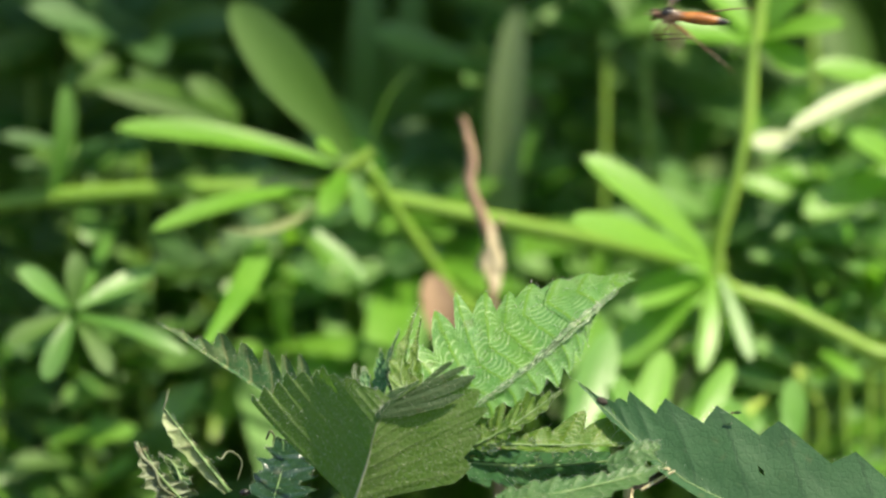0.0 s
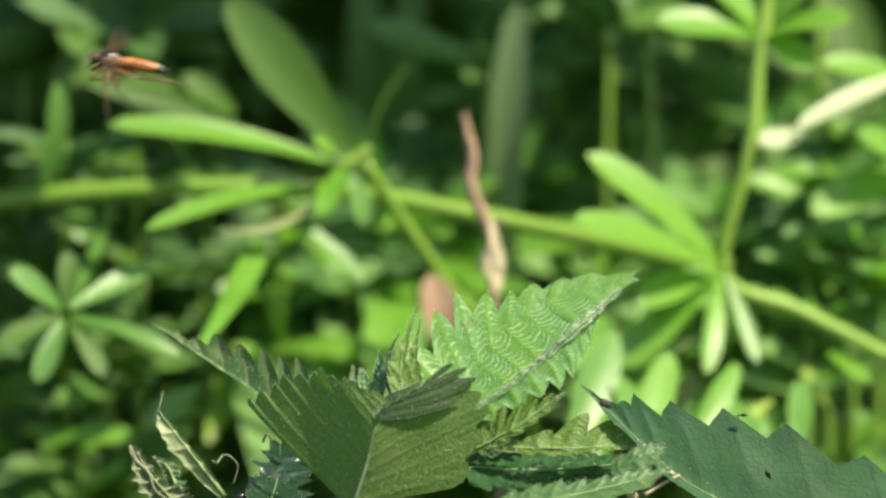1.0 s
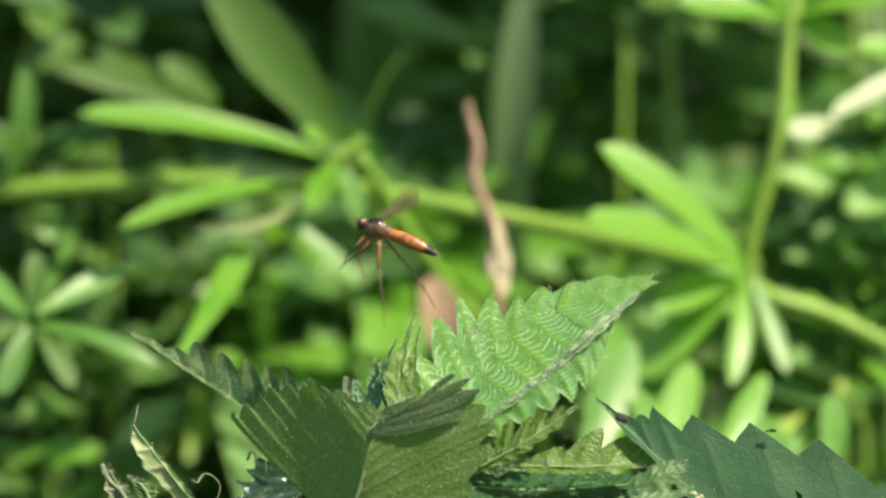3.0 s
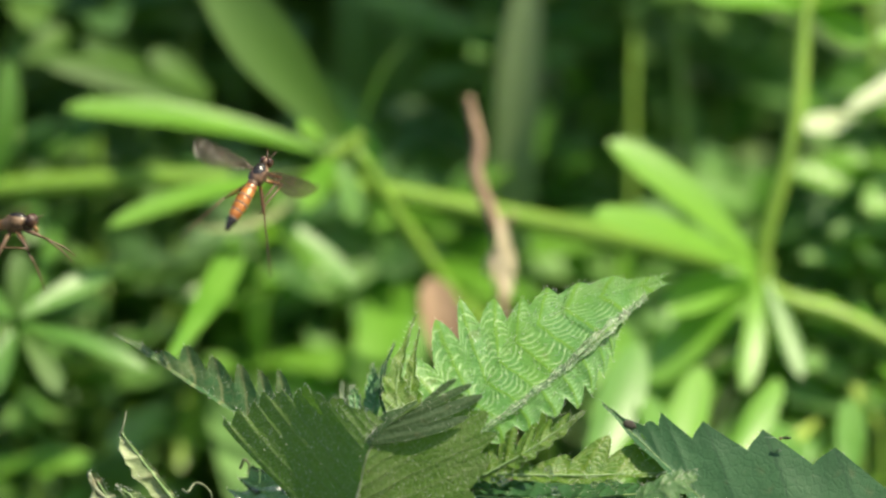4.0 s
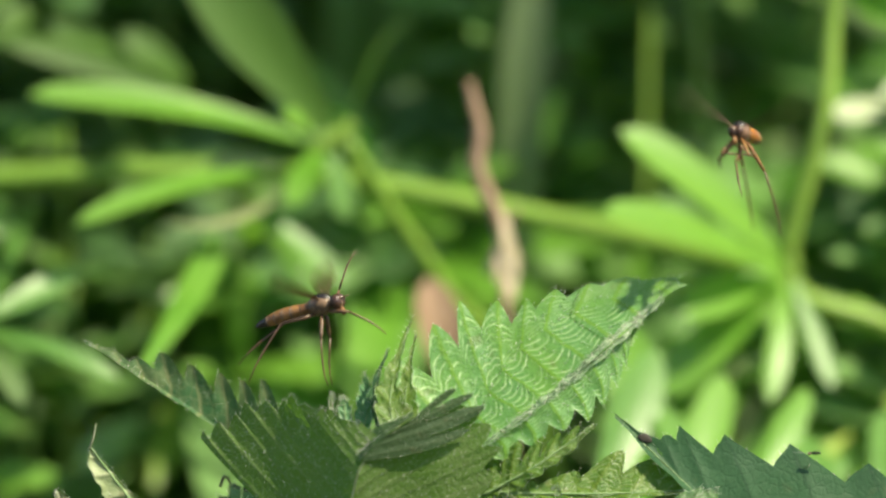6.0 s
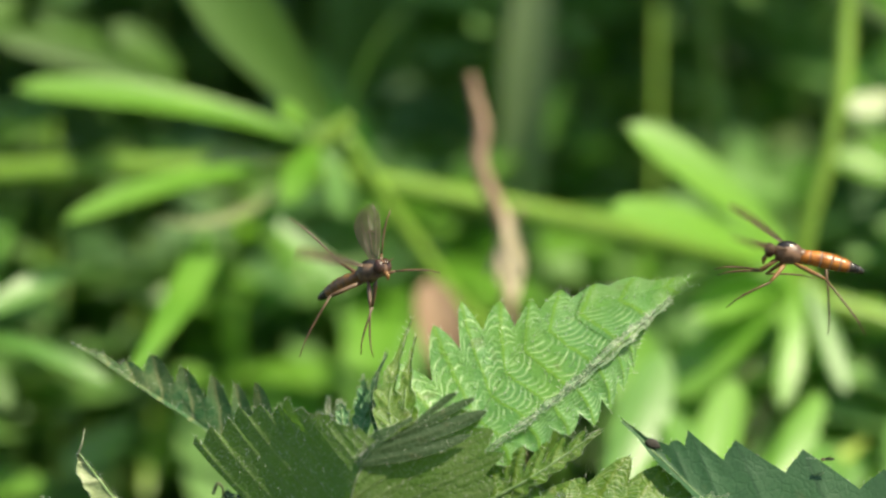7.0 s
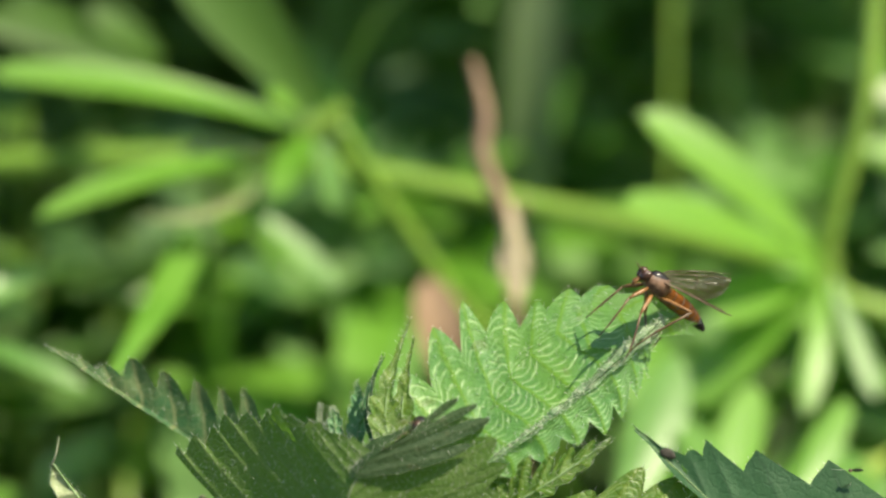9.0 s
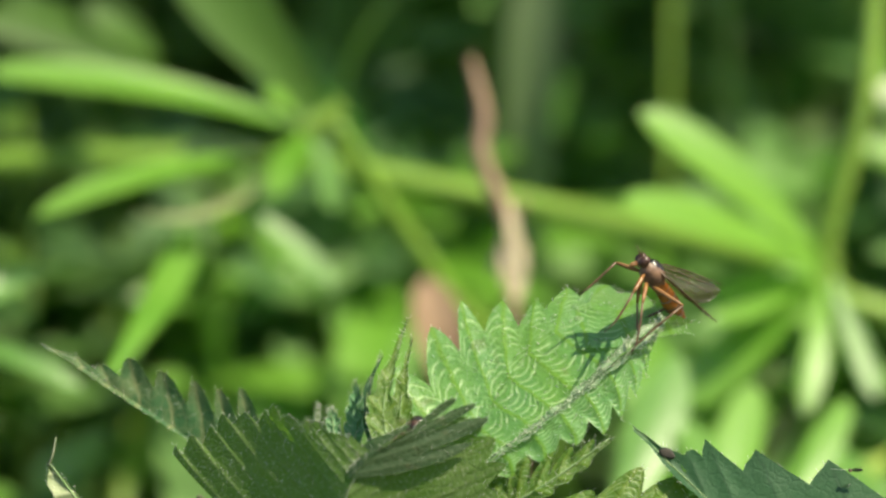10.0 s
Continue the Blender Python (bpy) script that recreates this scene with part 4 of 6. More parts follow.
    cleavers("mixed small herb leaves in half shade",
             [([(0.0624, 0.1500, 0.5149), (0.0607, 0.1420, 0.5872), (0.0591, 0.1380, 0.6001)], 0.0010)],
             [((0.0623, 0.1400, 0.5952), (0.0494, 0.1340, 0.5984), 0.0070, B, lit),
              ((0.0607, 0.1400, 0.6016), (0.0519, 0.1360, 0.6089), 0.0060, G, lit),
              ((0.0639, 0.1400, 0.6001), (0.0575, 0.1360, 0.6089), 0.0075, B, lit),
              ((0.0647, 0.1400, 0.6049), (0.0623, 0.1360, 0.6137), 0.0060, T, lit),
              ((0.0510, 0.1400, 0.6016), (0.0479, 0.1380, 0.6114), 0.0060, T, lit),
              ((0.0591, 0.1400, 0.5904), (0.0655, 0.1340, 0.5969), 0.0070, T, lit),
              ((0.0511, 0.1460, 0.5921), (0.0455, 0.1420, 0.6016), 0.0055, T, lit),
              ((0.0455, 0.1400, 0.6161), (0.0526, 0.1360, 0.6234), 0.0060, G, lit)])
    cleavers("low herb leaves in the lower shade",
             [([(-0.0549, 0.1400, 0.5149), (-0.0557, 0.1340, 0.5583), (-0.0541, 0.1300, 0.5664)], 0.0010)],
             [((-0.0428, 0.1260, 0.5712), (-0.0564, 0.1200, 0.5700), 0.0050, M_HERB_MID, lit),
              ((-0.0557, 0.1260, 0.5632), (-0.0621, 0.1200, 0.5688), 0.0080, M_HERB_MID, lit),
              ((-0.0453, 0.1260, 0.5632), (-0.0524, 0.1200, 0.5673), 0.0070, B, lit),
              ((-0.0613, 0.1320, 0.5712), (-0.0561, 0.1260, 0.5788), 0.0050, T, lit),
              ((-0.0533, 0.1320, 0.5760), (-0.0481, 0.1260, 0.5793), 0.0050, T, lit),
              ((-0.0389, 0.1320, 0.5744), (-0.0308, 0.1260, 0.5825), 0.0046, B, lit),
              ((-0.0364, 0.1320, 0.5824), (-0.0292, 0.1260, 0.5801), 0.0044, T, lit)])
    cleavers("dull broad-leaved herb in the shade",
             [([(0.0311, 0.2000, 0.5101), (0.0318, 0.1750, 0.5950), (0.0300, 0.1640, 0.6180)], 0.0012)],
             [((0.03438, 0.1650, 0.61137), (0.02530, 0.1580, 0.63020), 0.0150, B, (0.1, -0.9, 0.2)),
              ((0.03513, 0.1650, 0.61288), (0.03586, 0.1580, 0.62869), 0.0120, B, (0.1, -0.9, 0.2)),
              ((0.01855, 0.1700, 0.61892), (0.02608, 0.1650, 0.62570), 0.0110, T, (0.1, -0.9, 0.2)),
              ((0.03243, 0.1500, 0.61887), (0.03054, 0.1460, 0.62112), 0.0030, M_SERE, lit),
              ((0.03130, 0.1500, 0.61285), (0.02978, 0.1460, 0.61661), 0.0040, M_HERB_MID, lit),
              ((0.04561, 0.1500, 0.60833), (0.04938, 0.1500, 0.60382), 0.0100, T, lit)])
    cleavers("upright grey-green grass blades in the shade",
             [([(0.0118, 0.1700, 0.5147), (0.0114, 0.1660, 0.5710), (0.0109, 0.1620, 0.5872)], 0.0012)],
             [((0.0090, 0.1340, 0.5872), (0.0106, 0.1300, 0.6350), 0.0062, M_BLADE, (-0.45, -1, -0.1)),
              ((0.0142, 0.1680, 0.5856), (0.0133, 0.1620, 0.6283), 0.0060, M_BLADE, (-0.3, -1, 0.0)),
              ((-0.0108, 0.1760, 0.6017), (-0.0104, 0.1700, 0.6419), 0.0055, M_HERB_MID, (-0.3, -1, 0.0)),
              ((-0.0067, 0.1760, 0.6017), (-0.0040, 0.1700, 0.6404), 0.0055, M_HERB_MID, (-0.3, -1, 0.0)),
              ((-0.0390, 0.1760, 0.6146), (-0.0370, 0.1700, 0.6404), 0.0050, M_HERB_MID, (-0.3, -1, 0.0))])

build_cleavers()


# ---- stalks, blades, dead leaf ----
def build_stalks():
    stalk = tagged(new("dead_stalk"), "dry reddish-brown dead stalk with a pale husk", "stalk")
    bm = bmesh.new()
    tube(bm, curve_points([(0.0092, 0.0900, 0.5154), (0.0076, 0.0920, 0.5793), (0.0067, 0.0920, 0.5969), (0.0063, 0.0920, 0.6025), (0.0038, 0.0920, 0.6088), (0.0041, 0.0920, 0.6128), (0.0028, 0.0920, 0.6186)], 10), (0.0005, 0.0005, 0.0006, 0.0009, 0.0009, 0.0008, 0.0005), 8)
    part("stem", bm, M_DEAD, stalk)
    for foot, tip, wide in (((0.0068, 0.0915, 0.6030), (0.0062, 0.0890, 0.5955), 0.0018), ((0.0068, 0.0910, 0.6022), (0.0082, 0.0890, 0.5962), 0.0013), ((0.0066, 0.0915, 0.6010), (0.0048, 0.0900, 0.5966), 0.0011),
                            ((0.0070, 0.0910, 0.5990), (0.0076, 0.0885, 0.5938), 0.0016), ((0.0066, 0.0905, 0.6040), (0.0072, 0.0890, 0.5985), 0.0014)):
        bm = bmesh.new()
        blade(bm, foot, tip, wide, (0.2, -0.8, 0.5), arc=0.12)
        part("husk", bm, M_STRAW, stalk, "pale straw husk")
    for pts in ((((0.0041, 0.0920, 0.6136)), ((0.0035, 0.0910, 0.6146)), ((0.0033, 0.0900, 0.6157))), (((0.0063, 0.0920, 0.6025)), ((0.0076, 0.0910, 0.6029)), ((0.0083, 0.0900, 0.6041)))):
        bm = bmesh.new()
        tube(bm, curve_points(pts, 4), (0.0006, 0.0003), 6)
        part("bud_stub", bm, M_DEAD, stalk)
    bm = bmesh.new()
    blade(bm, (0.0013, 0.1040, 0.5841), (-0.0018, 0.1040, 0.5966), 0.0052, (0.1, -1, 0.2))
    tagged(part("dead_leaf", bm, M_BROWN), "russet dead leaf hanging in the herbs", "leaf")


build_stalks()


def build_understorey():
    """Broad leaves and blades further in, the mass of herbs that closes the view, and unseen leaves added above to
    shade it.
    """
    rng = random.Random(4)
    for k in range(46):
        x, z = rng.uniform(-0.085, 0.085), rng.uniform(0.53, 0.66) if k < 24 else rng.uniform(0.55, 0.608)
        y = rng.uniform(0.135, 0.21)
        plant = new("herb_shoot")
        plant.location = (x, y, 0)
        tagged(plant, "slender green herb shoot with a whorl of leaves", "herb", group="herb shoots")
        bm = bmesh.new()
        tube(bm, curve_points([(0, 0, 0), (rng.uniform(-.02, .02), 0.01, z * 0.6), (0, 0, z)], 8), (0.0012, 0.0006), 6)
        part("stem", bm, M_HSTEM, plant)
        # shoots in dim spots take the copy with shade in its colour
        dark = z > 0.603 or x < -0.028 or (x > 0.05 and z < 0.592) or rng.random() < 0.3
        for j in range(7):
            a = j / 7 * 2 * math.pi + rng.uniform(-0.2, 0.2)
            ln = rng.uniform(0.018, 0.032)
            tip = Vector((math.cos(a) * ln, math.sin(a) * ln * 0.6 - 0.008, z + math.sin(a) * ln * 0.7 + 0.004))
            bm = bmesh.new()
            blade(bm, (0, 0, z), tip, rng.uniform(0.005, 0.0075), (0.1, -0.8, 0.6), arc=rng.uniform(0, 0.1))
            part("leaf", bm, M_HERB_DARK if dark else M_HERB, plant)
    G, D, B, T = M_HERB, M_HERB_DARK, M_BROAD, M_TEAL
    # dim regions get darker leaf materials, their shade being put into the colour
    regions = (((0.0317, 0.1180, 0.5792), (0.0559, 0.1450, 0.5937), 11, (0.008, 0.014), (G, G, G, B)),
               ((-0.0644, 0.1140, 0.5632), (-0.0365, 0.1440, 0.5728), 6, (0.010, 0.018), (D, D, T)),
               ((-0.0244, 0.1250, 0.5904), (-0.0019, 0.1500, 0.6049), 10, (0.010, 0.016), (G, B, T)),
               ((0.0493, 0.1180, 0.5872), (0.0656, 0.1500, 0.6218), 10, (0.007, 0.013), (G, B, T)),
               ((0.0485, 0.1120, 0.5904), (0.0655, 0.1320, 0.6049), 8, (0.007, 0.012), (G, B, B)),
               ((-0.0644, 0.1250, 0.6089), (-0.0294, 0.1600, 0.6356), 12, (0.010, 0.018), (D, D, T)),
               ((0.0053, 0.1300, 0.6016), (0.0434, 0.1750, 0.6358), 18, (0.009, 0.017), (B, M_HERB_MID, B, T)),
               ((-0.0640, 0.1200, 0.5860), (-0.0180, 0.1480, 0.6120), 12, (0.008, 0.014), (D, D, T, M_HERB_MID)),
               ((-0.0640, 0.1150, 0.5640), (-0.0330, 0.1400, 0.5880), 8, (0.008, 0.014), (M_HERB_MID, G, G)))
    for number, (lo, hi, count, size, mats) in enumerate(regions):
        rng = random.Random(50 + number)
        for k in range(count):
            f = (k + rng.random()) / count
            x, y, z = lo[0] + (hi[0] - lo[0]) * f, rng.uniform(lo[1], hi[1]), rng.uniform(lo[2], hi[2])
            plant = new("herb_sprig")
            plant.location = (x + rng.uniform(-0.02, 0.02), y + 0.02, 0)
            o = Vector(plant.location)
            tagged(plant, "thin herb sprig with small green leaves in tiers", "herb", group="herb sprigs")
            line = curve_points([Vector((0, 0, 0)), Vector((x, y, z - rng.uniform(0.05, 0.08))) - o, Vector((x, y, z)) - o], 10)
            bm = bmesh.new()
            tube(bm, line, (0.0007, 0.0004), 5)
            part("stem", bm, M_HSTEM, plant)
            for tier in range(4):
                p = line[len(line) - 1 - tier * 3]
                turn = rng.uniform(0, 6.28)
                for j in range(5):
                    a = turn + j * 1.257 + rng.uniform(-0.3, 0.3)
                    ln = rng.uniform(*size) * 1.12 * (0.7 + 0.12 * tier)
                    tip = p + Vector((math.cos(a), math.sin(a) * 0.8 - 0.15, rng.uniform(-0.35, 0.6))) * ln
                    bm = bmesh.new()
                    blade(bm, p, tip, ln * rng.uniform(0.20, 0.34), (rng.uniform(-0.3, 0.4), -0.8, 0.6), arc=rng.uniform(-0.03, 0.1), seg=6, blunt=0.7)
                    part("leaf", bm, rng.choice(mats), plant)
    rng = random.Random(77)
    for k in range(34):
        lo, hi = ((-0.0660, 0.1120, 0.5632), (0.0658, 0.1750, 0.6114)) if k < 20 else ((-0.0662, 0.1500, 0.5953), (0.0661, 0.2100, 0.6406))
        foot = Vector((rng.uniform(lo[0], hi[0]), rng.uniform(lo[1], hi[1]), 0))
        z = rng.uniform(lo[2] - 0.01, hi[2] + 0.02)
        tip = Vector((rng.uniform(-0.045, 0.045), rng.uniform(-0.01, 0.02), z))
        wide = rng.uniform(0.0011, 0.0026)
        mat = rng.choice((G, M_HERB_MID, B, M_BLADE, D))
        bm = bmesh.new()
        blade(bm, (0, 0, 0), tip, wide, (rng.uniform(-0.4, 0.4), -0.9, 0.2), arc=rng.uniform(-0.05, 0.05), seg=18, blunt=0.3)
        grass = part("grass_blade", bm, mat)
        grass.location = foot
        tagged(grass, "thin upright grass blade among the herbs", "grass", group="grass blades")
    bm, rng = bmesh.new(), random.Random(9)
    for k in range(7810):
        if k < 3600:
            p = Vector((rng.uniform(-0.16, 0.16), rng.uniform(0.27, 0.6), rng.uniform(0.40, 0.70)))
        else:
            p = Vector((rng.uniform(-0.8, 0.8), rng.uniform(0.30, 1.2), rng.uniform(0.02, 0.85)))
        # leaves added above the view, unseen, to keep sun off the herbs behind
        if k >= 5200:
            y = rng.uniform(0.15, 0.75) if k < 6700 else rng.uniform(0.135, 0.32)
            p = Vector((rng.uniform(-0.30, 0.45), y, 0.69 + rng.uniform(0, 0.35 if k < 6700 else 0.14)))
        # further unseen blockers, set closer to darken the left and middle background
        if k >= 7300:
            p = Vector((rng.uniform(-0.09, 0.004), rng.uniform(0.095, 0.14), rng.uniform(0.69, 0.80)))
        if k >= 7560:
            p = Vector((rng.uniform(-0.035, 0.043), rng.uniform(0.088, 0.140), rng.uniform(0.69, 0.77)))
        if k >= 7740:
            p = Vector((rng.uniform(-0.030, 0.015), rng.uniform(0.100, 0.150), rng.uniform(0.68, 0.73)))
        way = Vector((rng.uniform(-1, 1), rng.uniform(-0.6, 0.6), rng.uniform(-0.5, 1))).normalized()
        if k >= 7300:
            way = Vector((way.x, abs(way.y), abs(way.z))).normalized()
        blade(bm, p, p + way * rng.uniform(0.04, 0.10), rng.uniform(0.008, 0.022), (rng.uniform(-.5, .5), -0.7, 0.6), arc=0.1, seg=5)
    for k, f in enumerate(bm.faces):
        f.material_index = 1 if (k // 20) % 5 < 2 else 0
    tagged(part("herb_mass", bm, (M_HERB_DARK, M_HERB)), "dense mass of dark-toned herb leaves, with unseen leaves added above to cast shade", "herbs", kind="stuff")


build_understorey()


# ---- flies ----
MM = 0.00102


def ball(bm, centre, radii, seg=16, rings=10, squash=0.0):
    """An ellipsoid in millimetres, slightly flattened below."""
    verts = bmesh.ops.create_uvsphere(bm, u_segments=seg, v_segments=rings, radius=1.0)["verts"]
    for v in verts:
        z = v.co.z * (1 - squash if v.co.z < 0 else 1)
        v.co = Vector((v.co.x * radii[0] + centre[0], v.co.y * radii[1] + centre[1], z * radii[2] + centre[2])) * MM
    return bm


def wing_mesh(side):
    """A wing along y: rounded tip, straight leading edge. side: 1 left, -1 right."""
    bm = bmesh.new()
    rows = []
    for i in range(19):
        t = i / 18
        lead = 0.50 * min(1, t * 6) * (1 - t ** 5) - 0.5 * max(0, t - 0.7) ** 2 * 8
        trail = (0.30 + 2.05 * math.sin(min(1, t / 0.70) * math.pi / 2) ** 1.2) * math.sqrt(max(0.0, 1 - max(0, (t - 0.62) / 0.38) ** 2.4))
        if i == 18:
            lead, trail = -0.35, 0.55
        rows.append([bm.verts.new(Vector((lead + (-trail - lead) * k / 6, side * t * 7.8, 0.10 * min(1, (lead + trail) / 2) * math.sin(k * 1.3 + t * 5))) * MM) for k in range(7)])
    for a, b in zip(rows, rows[1:]):
        for k in range(6):
            quad = (a[k], a[k + 1], b[k + 1], b[k])
            bm.faces.new(quad if side > 0 else quad[::-1])
    return bm


def wing_veins(side):
    veins = []
    for pts in (((0.1, 0, 0), (0.5, 2, 0.05), (0.52, 5, 0.05), (0.2, 8.3, 0.05)),
                ((0, 0, 0), (0.1, 2.5, 0.05), (0.0, 5, 0.05), (-0.3, 8.4, 0.05)),
                ((0, 0, 0), (-0.4, 2.5, 0.05), (-0.7, 4.6, 0.05), (-1.1, 7.6, 0.05)),
                ((0, 0, 0), (-0.8, 2.2, 0.05), (-1.4, 4, 0.05), (-1.8, 5.8, 0.05)),
                ((0.0, 4.4, 0.05), (-0.7, 4.6, 0.05), (-1.4, 4.2, 0.05))):
        veins.append(tube(bmesh.new(), [Vector((p.x * 0.85, side * p.y * 0.94, p.z)) * MM for p in curve_points(pts, 6)], (0.055 * MM, 0.035 * MM), 4))
    return veins


LEGS = {  # hip, length of femur, tibia and tarsus (mm)
    "front": ((0.95, 0.45, -0.75), 2.5, 2.5, 2.2),
    "middle": ((0.15, 0.55, -0.95), 3.0, 2.9, 2.3),
    "hind": ((-0.65, 0.50, -0.85), 3.9, 4.1, 3.2)}


def aim(way):
    """A turn that takes the x axis to the way."""
    return Vector(way).normalized().to_track_quat("X", "Z").to_matrix().to_4x4()


def build_fly(label, abdomen_mat, thorax_mat, leg_mat, tip_mat, band_mat, band, girth=1.0, face=1.0):
    """A slender long-legged fly; x forward, z up, at the middle of its thorax."""
    fly = new("fly")
    tagged(fly, label, "fly", group="flies over the nettle")
    bm = ball(bmesh.new(), (0, 0, 0), (1.60, 1.10, 1.25), squash=0.05)
    ball(bm, (-1.35, 0, 0.25), (0.55, 0.65, 0.45), 12, 8)
    thorax = part("thorax", bm, thorax_mat, fly, "grey-brown dusted thorax")
    part("back_shield", ball(bmesh.new(), (0.15, 0, 0.50), (1.30, 0.86, 0.82)), M_BLACK, thorax, "glossy black back")
    for y in (-0.62, 0.62):
        part("pleuron", ball(bmesh.new(), (0.1, y * 0.85, -0.40), (0.85, 0.42, 0.58), 12, 8), thorax_mat, thorax)
    head = part("head", ball(bmesh.new(), (1.95, 0, -0.05), (0.52 * face, 0.66 * face, 0.70 * face), 14, 10), M_GREY, fly)
    for y in (-0.40, 0.40):
        part("eye", ball(bmesh.new(), (2.05, y * face, 0.08), (0.54 * face, 0.48 * face, 0.68 * face), 14, 10), M_EYE, head, "dark red-brown compound eye")
    bm = bmesh.new()
    tube(bm, [Vector(p) * MM for p in ((2.2, 0, -0.5), (2.5, 0, -1.0), (2.45, 0, -1.5))], (0.24 * MM, 0.26 * MM, 0.12 * MM), 8)
    part("proboscis", bm, M_LEG, head, "amber mouthparts")
    for y in (-0.14, 0.14):
        bm = bmesh.new()
        tube(bm, [Vector(p) * MM for p in ((2.45, y, 0.25), (2.8, y * 2, 0.35), (3.5, y * 4, 0.6))], (0.10 * MM, 0.08 * MM, 0.02 * MM), 5)
        part("antenna", bm, M_LEGDARK, head)
    # abdomen in rings
    edges = [-1.15, -2.3, -3.5, -4.6, -5.6, -6.6, -7.4, -8.1]
    radii = [0.66, 0.86, 0.98, 0.98, 0.88, 0.70, 0.52, 0.30]
    drop = [-0.05, -0.12, -0.2, -0.3, -0.42, -0.56, -0.7, -0.85]
    for k in range(7):
        bm = bmesh.new()
        line = [Vector((edges[k] + (edges[k + 1] - edges[k]) * t, 0, drop[k] + (drop[k + 1] - drop[k]) * t)) * MM for t in (0, 0.12, 0.5, 0.88, 1.0)]
        a, b = radii[k] * MM * girth, radii[k + 1] * MM * girth
        tube(bm, line, (a * 0.97, a * 1.0, (a + b) / 2 * 1.015, b * 1.0, b * 0.97), 14)
        ring = part("abdomen_ring", bm, tip_mat if k >= 5 else abdomen_mat, fly)
        if k < 5:
            bm = bmesh.new()
            tube(bm, [line[2].lerp(line[4], t) for t in (1 - band, 0.8, 1.0)], [a * 1.02 + (b - a) * t for t in (1 - band * 0.5, 0.95, 1.0)], 14)
            part("ring_band", bm, band_mat, ring, "dark hind edge of the ring")
    limbs = {}
    for side, sy in (("left", 1), ("right", -1)):
        w = part("wing", wing_mesh(sy), M_WING, fly, "clear brownish wing")
        for vein in wing_veins(sy):
            part("vein", vein, M_VEIN, w)
        limbs["wing", side] = w
        for name, (hip, femur, tibia, tarsus) in LEGS.items():
            bm = bmesh.new()
            tube(bm, [Vector((x, 0, 0)) * MM for x in (0, femur * 0.3, femur * 0.75, femur)], (0.16 * MM, 0.25 * MM, 0.2 * MM, 0.12 * MM), 7)
            leg = part("leg", bm, leg_mat, fly)
            bm = bmesh.new()
            end = tibia + tarsus
            tube(bm, [Vector((x, 0, z)) * MM for x, z in ((0, 0), (tibia * 0.5, 0.03), (tibia, 0), (tibia + tarsus * 0.5, -0.12), (end, -0.45))],
                 (0.12 * MM, 0.11 * MM, 0.12 * MM, 0.075 * MM, 0.05 * MM), 6)
            limbs[name, side] = leg, part("shin", bm, M_LEGDARK, leg, "dark thin shin and foot"), Vector((hip[0], hip[1] * sy, hip[2])) * MM, sy, femur * MM
    return fly, limbs


def build_aphid():
    """A small black insect on the withered shoot."""
    bug = tagged(new("black_insect"), "tiny glossy black insect on the withered shoot", "insect")
    bug.location = (-0.0274, -0.0010, 0.5659)
    part("abdomen", ball(bmesh.new(), (-0.35, 0, 0), (0.75, 0.6, 0.55), 12, 8), M_BLACK, bug)
    part("head", ball(bmesh.new(), (0.5, 0, 0.05), (0.35, 0.36, 0.32), 10, 7), M_BLACK, bug)
    for k in range(6):
        a = radians(35 + 55 * (k % 3)) * (1 if k < 3 else -1)
        bm = bmesh.new()
        tube(bm, [Vector(p) * MM for p in ((0, 0, -0.1), (math.cos(a) * 0.8, math.sin(a) * 0.8, 0.1), (math.cos(a) * 1.2, math.sin(a) * 1.2, -0.6))], (0.06 * MM, 0.03 * MM), 5)
        part("leg", bm, M_BLACK, bug)


def build_gnat():
    """A tiny gnat caught on a thread at the big leaf's edge."""
    gnat = tagged(new("gnat"), "tiny dark gnat on a thread by the leaf edge", "insect")
    gnat.location = (0.0409, -0.0030, 0.5771)
    part("abdomen", ball(bmesh.new(), (0.25, 0, 0), (0.62, 0.18, 0.17), 10, 7), M_BLACK, gnat)
    part("head", ball(bmesh.new(), (-0.42, 0, -0.04), (0.22, 0.2, 0.2), 10, 7), M_DUSK, gnat)
    for y in (-0.1, 0.1):
        bm = bmesh.new()
        blade(bm, Vector((-0.1, y, 0.1)) * MM, Vector((0.8, y * 3, 0.32)) * MM, 0.3 * MM, (0, 0, 1), seg=5)
        part("wing", bm, M_WING, gnat)
    bm = bmesh.new()
    tube(bm, [Vector((0, 0, 0)), Vector((0.0385, -0.0024, 0.5772)) - gnat.location], 0.000012, 4)
    part("thread", bm, M_HAIR, gnat, "fine pale thread")


build_aphid()
build_gnat()
orange_fly, orange_limbs = build_fly("slender fly with an amber orange abdomen and black tip", M_ORANGE, M_GREY, M_LEG, M_BLACK, M_GREY, 0.35, 0.88)
brown_fly, brown_limbs = build_fly("slender brown fly with dark banded abdomen and long legs", M_DARKFLY, M_DUSK, M_LEGDARK, M_BLACK, M_DUSK, 0.40, 0.84, 1.25)


# ---- what moves ----
def body(p, ahead, up):
    x = Vector(ahead).normalized()
    y = Vector(up).cross(x).normalized()
    z = x.cross(y)
    m = Matrix((x, y, z)).transposed().to_4x4()
    m.translation = p
    return m


